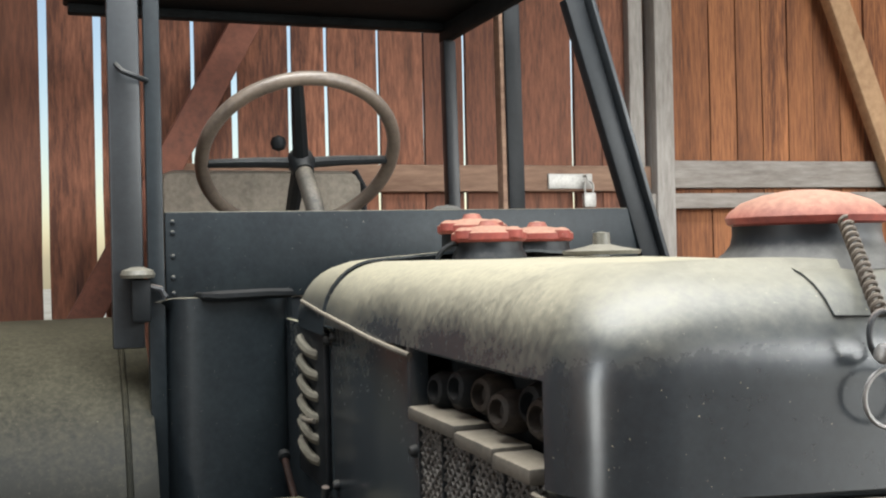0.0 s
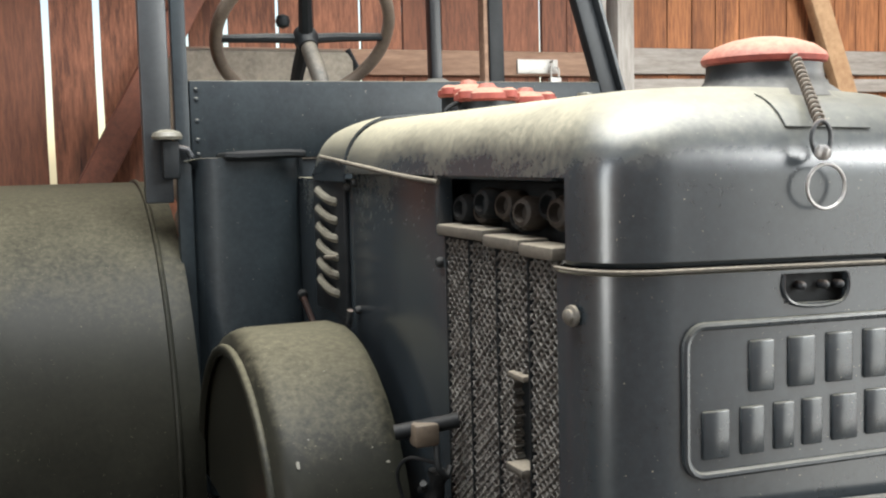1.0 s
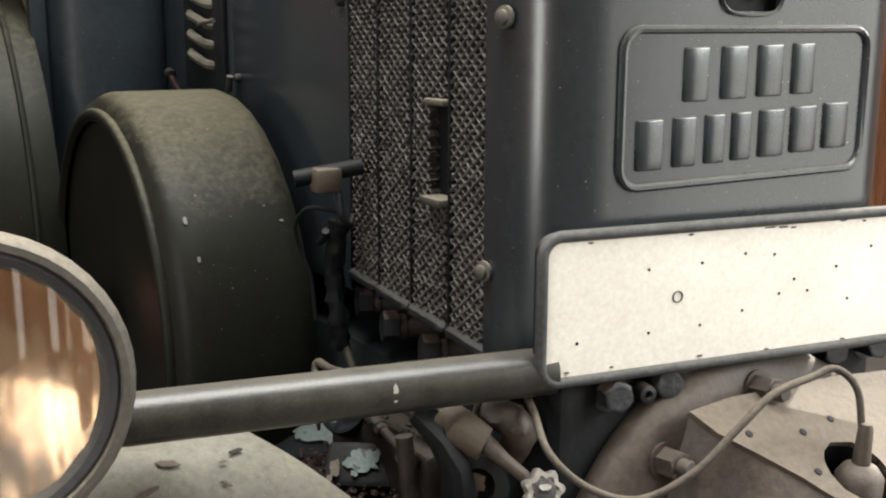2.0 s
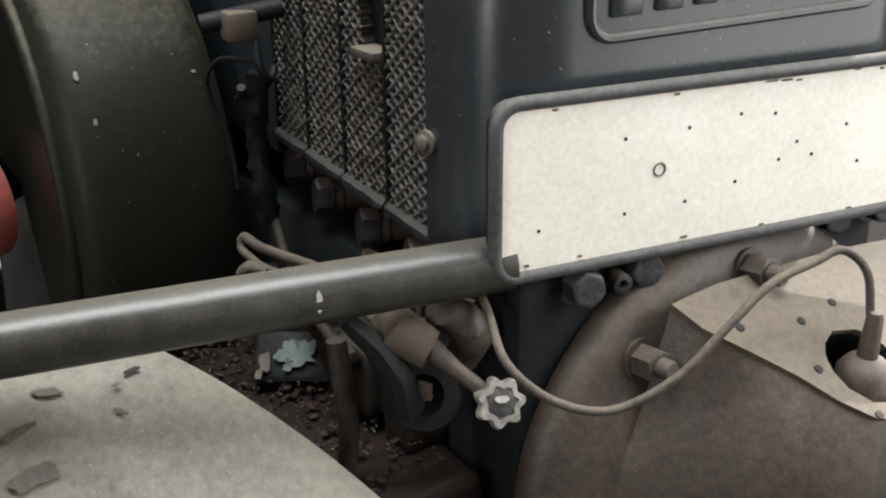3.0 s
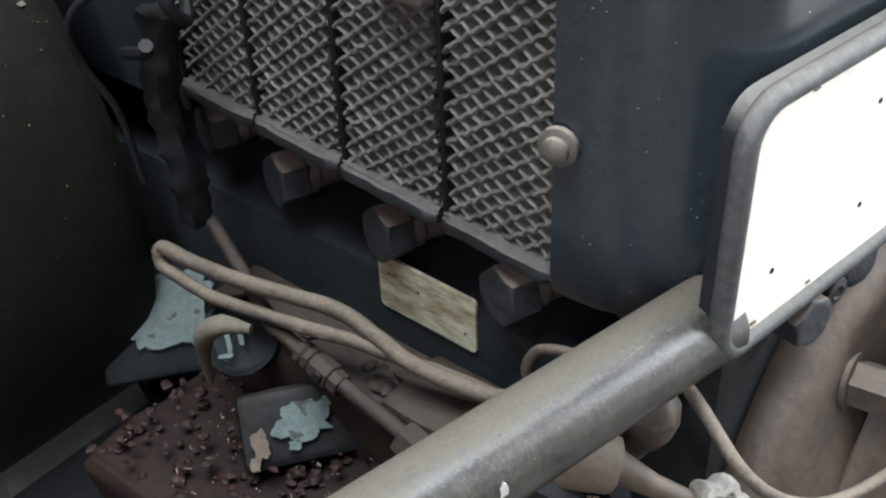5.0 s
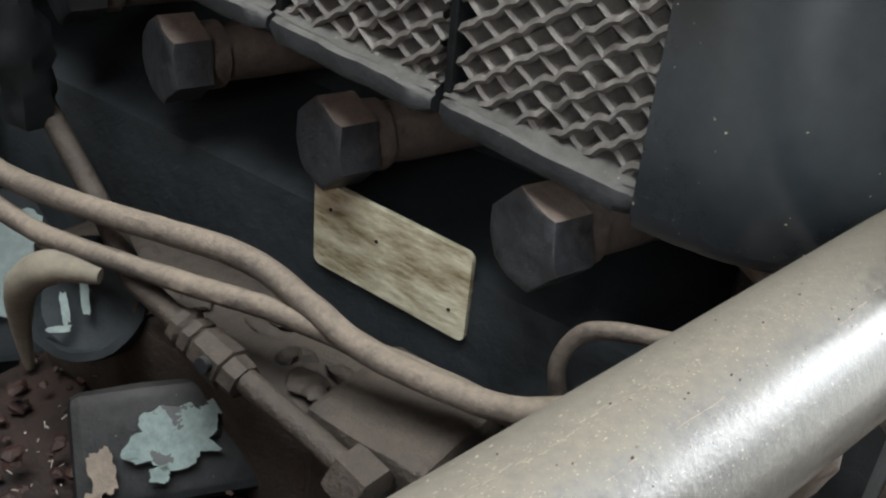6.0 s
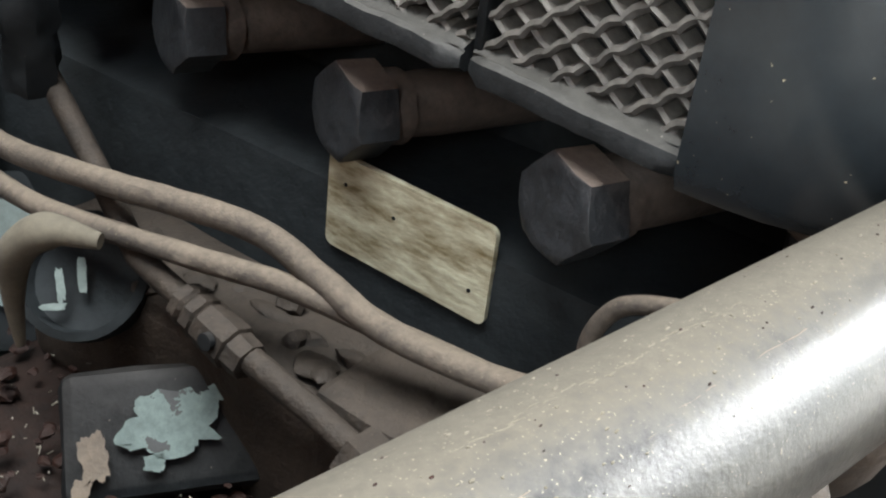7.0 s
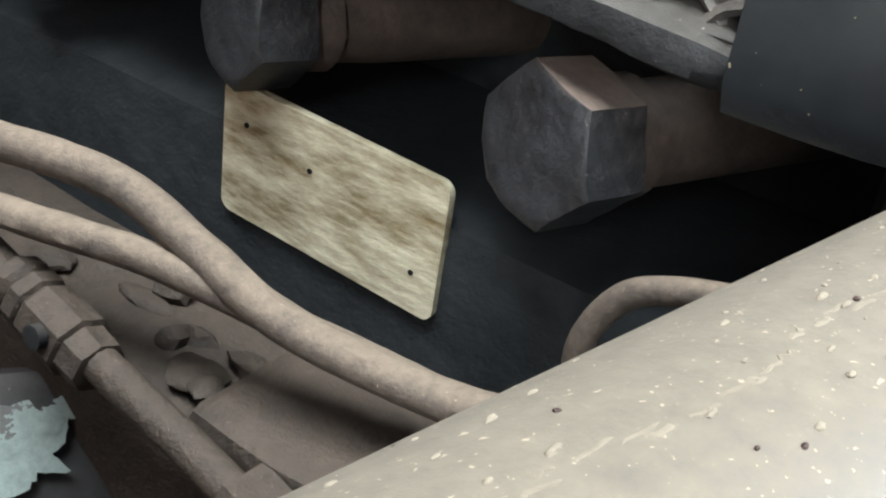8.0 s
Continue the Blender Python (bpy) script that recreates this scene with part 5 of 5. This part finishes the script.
for k in range(220):
    r = random.Random(1500 + k)
    at = Vector((-0.36 + r.uniform(-0.08, 0.06), 0.24 + r.uniform(-0.19, 0.18), 0.656 + r.uniform(-0.006, 0.006)))
    sweep(bm, [at, at + Vector((r.uniform(-1, 1), r.uniform(-1, 1), r.uniform(-0.3, 0.6))) * r.uniform(0.001, 0.005)], r.uniform(0.0002, 0.0006), 4)
tagged(part("chaff", bm, APRON, tractor), "bits of pale chaff and painted glints on the rusty tray", kind="stuff")
for k in range(14):
    r = random.Random(2200 + k)
    x, z, wide, tall = r.uniform(-0.26, 0.26), (1.0165 if k % 2 else 0.8775) + r.uniform(-0.002, 0.002), r.uniform(0.002, 0.008), 0.0012
    part("enamel_chip", turned(flake((x, -0.0032, z), (1, 0, 0), (0, 0, 1), wide, tall, k * 0.9), plate_turn), CAST_PALE, number_plate)
part("bar_chip", flake(on_bar(-0.442, 1.45, 0.0004), (1, -0.213, 0), (0, 0, 1), 0.0022, 0.010, 4.0), ZINC, bar, "white drip on the bar")
part("bracket_strut", sweep(bmesh.new(), smooth_line([(-0.31, 0.42, 0.97), (-0.315, 0.43, 0.90), (-0.312, 0.425, 0.84), (-0.308, 0.43, 0.79)]), [0.013] * 25, 12, rough=0.5), DARK, tractor, "dark greasy strut")
for k, (x, r_at, wide, tall) in enumerate(((-0.478, 34, 0.010, 0.016), (-0.470, 25, 0.007, 0.012), (-0.455, 40, 0.004, 0.004), (-0.34, 32, 0.010, 0.006), (-0.36, 36, 0.004, 0.003), (-0.40, 60, 0.003, 0.002), (-0.43, 18, 0.003, 0.004))):
    out = Vector((0, -math.cos(radians(r_at)), math.sin(radians(r_at))))
    spot = Vector((x, 0.86, 0.76)) + out * 0.3655
    part("paint_chip", flake(spot, (1, 0, 0), Vector((1, 0, 0)).cross(out), wide * 0.3, tall * 0.35, k * 1.7), APRON, front_guard, "pale chip in the olive paint")
part("strut_clip", sweep(bmesh.new(), smooth_line([(-0.33, 0.44, 0.94), (-0.34, 0.40, 0.955), (-0.345, 0.39, 0.965)]), 0.005, 8), DARK, tractor)

# valve with its knob below the bar
valve = part("drain_valve", sweep(bmesh.new(), [(-0.350, 0.07, 0.815), (-0.352, 0.05, 0.806), (-0.332, 0.028, 0.793)], [0.018, 0.022, 0.016], 14, rough=0.2), CAST_PALE, tractor, "pale dusty valve body")
part("valve_elbow", sweep(bmesh.new(), smooth_line([(-0.315, 0.055, 0.818), (-0.298, 0.035, 0.815), (-0.285, 0.03, 0.795), (-0.285, 0.05, 0.765)]), 0.018, 12, rough=0.15), CAST, valve)
part("valve_stem", sweep(bmesh.new(), [(-0.332, 0.03, 0.795), (-0.318, 0.008, 0.778), (-0.293, -0.02, 0.752)], [0.011, 0.0075, 0.0065], 12), CAST, valve)
bm = bmesh.new()
stem_way = Vector((-0.25, -0.80, 0.35)).normalized()
turn = stem_way.to_track_quat("Z", "Y").to_matrix().to_4x4()
turn.translation = Vector((-0.292, -0.021, 0.751))
rings = []
for scale, h in ((0.55, -0.009), (0.92, -0.007), (1.0, -0.002), (1.0, 0.005), (0.93, 0.010), (0.66, 0.0105), (0.60, 0.0085), (0.2, 0.009)):
    rings.append([bm.verts.new(turn @ Vector((scale * (0.0215 + 0.0028 * math.cos(7 * a)) * math.cos(a), scale * (0.0215 + 0.0028 * math.cos(7 * a)) * math.sin(a), h + 0.0012 * noise.noise(Vector((scale * 3, 5 * math.cos(a), 5 * math.sin(a))))))) for a in (2 * math.pi * k / 56 for k in range(56))])
for a, b in zip(rings, rings[1:]):
    for k in range(56):
        bm.faces.new((a[k], a[(k + 1) % 56], b[(k + 1) % 56], b[k]))
bm.faces.new(rings[0])
bm.faces.new(rings[-1])
knob = part("valve_knob", bm, ALU, valve, "lobed oxidised alloy knob")
part("knob_face", lathe(bmesh.new(), [(0.0125, 0.0080), (0.0125, 0.0102), (0.009, 0.0108), (0, 0.0106)], (-0.292, -0.021, 0.751), stem_way, 20), BOLT, knob, "dark knob face")
face_u = stem_way.cross(Vector((0, 0, 1))).normalized()
part("paint_flake", flake(Vector((-0.292, -0.021, 0.751)) + stem_way * 0.0112 + Vector((0, 0, 0.004)), face_u, stem_way.cross(face_u), 0.006, 0.0035, 2.2), ZINC, knob, "pale worn patch")
part("valve_flange", lathe(bmesh.new(), [(0.034, 0), (0.036, 0.006), (0.034, 0.014), (0.02, 0.016), (0.018, 0.005), (0, 0.004)], (-0.32, 0.06, 0.73), (-0.5, -0.7, 0.4), 24), DARK, valve)
part("flange_paint", flake((-0.335, 0.045, 0.745), (0.8, -0.5, 0), (0, 0.4, 0.9), 0.014, 0.010, 12), CAST_PALE, valve)
part("drain_pipe", sweep(bmesh.new(), [(-0.39, 0.10, 0.79), (-0.385, 0.09, 0.70), (-0.40, 0.10, 0.55)], 0.010, 12), GREASE, tractor)
part("valve_arm", sweep(bmesh.new(), [(-0.40, 0.06, 0.83), (-0.375, 0.05, 0.80), (-0.36, 0.04, 0.77), (-0.35, 0.05, 0.73)], [0.008, 0.013, 0.016, 0.02], 10, rough=0.2), DARK, tractor)

# pale mudguard sheet below the bar
bm, rows = bmesh.new(), []
edge = smooth_line([(-0.27, -0.12, 0.49), (-0.35, -0.035, 0.61), (-0.425, 0.045, 0.705), (-0.488, 0.105, 0.767), (-0.536, 0.145, 0.803), (-0.56, 0.185, 0.810), (-0.60, 0.28, 0.785)], 8)
for p in edge:
    row = [p + Vector((-0.36 * k / 16, -0.05 * k / 16, 0.004 - 0.006 * (k == 0) + 0.012 * math.exp(-((k - 6) / 1.1) ** 2) - 0.045 * (k / 16) ** 1.5)) for k in range(17)]
    rows.append(row)
sheet(bm, rows)
low_guard = part("low_mudguard", thicken(bm, 0.004), APRON, tractor, "pale dusty low mudguard sheet under the bar")
for i, k, wide, tall, mat in ((30, 2, 0.008, 0.0025, DARK), (31, 5, 0.012, 0.006, CAST), (24, 8, 0.018, 0.010, CAST), (29, 3, 0.004, 0.002, CAST_PALE), (26, 4, 0.003, 0.006, CAST), (28, 7, 0.014, 0.004, CAST)):
    along, over_edge = (rows[i + 1][k] - rows[i][k]).normalized(), (rows[i][k + 1] - rows[i][k]).normalized()
    out = along.cross(over_edge)
    out = out if out.z > 0 else -out
    part("stain", flake(rows[i][k] + out * 0.0045, along, over_edge, tall, wide, i * 0.7), mat, low_guard, "brown dirt smear")
part("axle", sweep(bmesh.new(), [(-0.55, 0.86, 0.36), (0.55, 0.86, 0.36)], 0.05, 16), DARK, tractor)
part("frame_rail", boxed((-0.2, 0.1, 0.30), (0.2, 1.9, 0.45), 0.02), DARK, tractor)
part("gearbox", boxed((-0.25, 1.36, 0.35), (0.25, 1.95, 0.95), 0.04), DARK, tractor)
part("rear_axle", sweep(bmesh.new(), [(-0.6, 1.72, 0.54), (0.6, 1.72, 0.54)], 0.09, 16), DARK, tractor)

# dark knots in the boards of the back wall
for k, left in enumerate(e for e in EDGES if -1.1 < e < 2.5):
    for n in range(3):
        r = random.Random(4000 + 10 * k + n)
        size = r.uniform(0.005, 0.013)
        at = (left + r.uniform(0.035, 0.09), WALL_Y - 0.0030, r.uniform(1.35, 2.45))
        part("knot", flake(at, (1, 0, 0), (0, 0, 1), size, size * r.uniform(1.1, 1.9), k * 1.3 + n * 0.7), KNOT, wall_north)
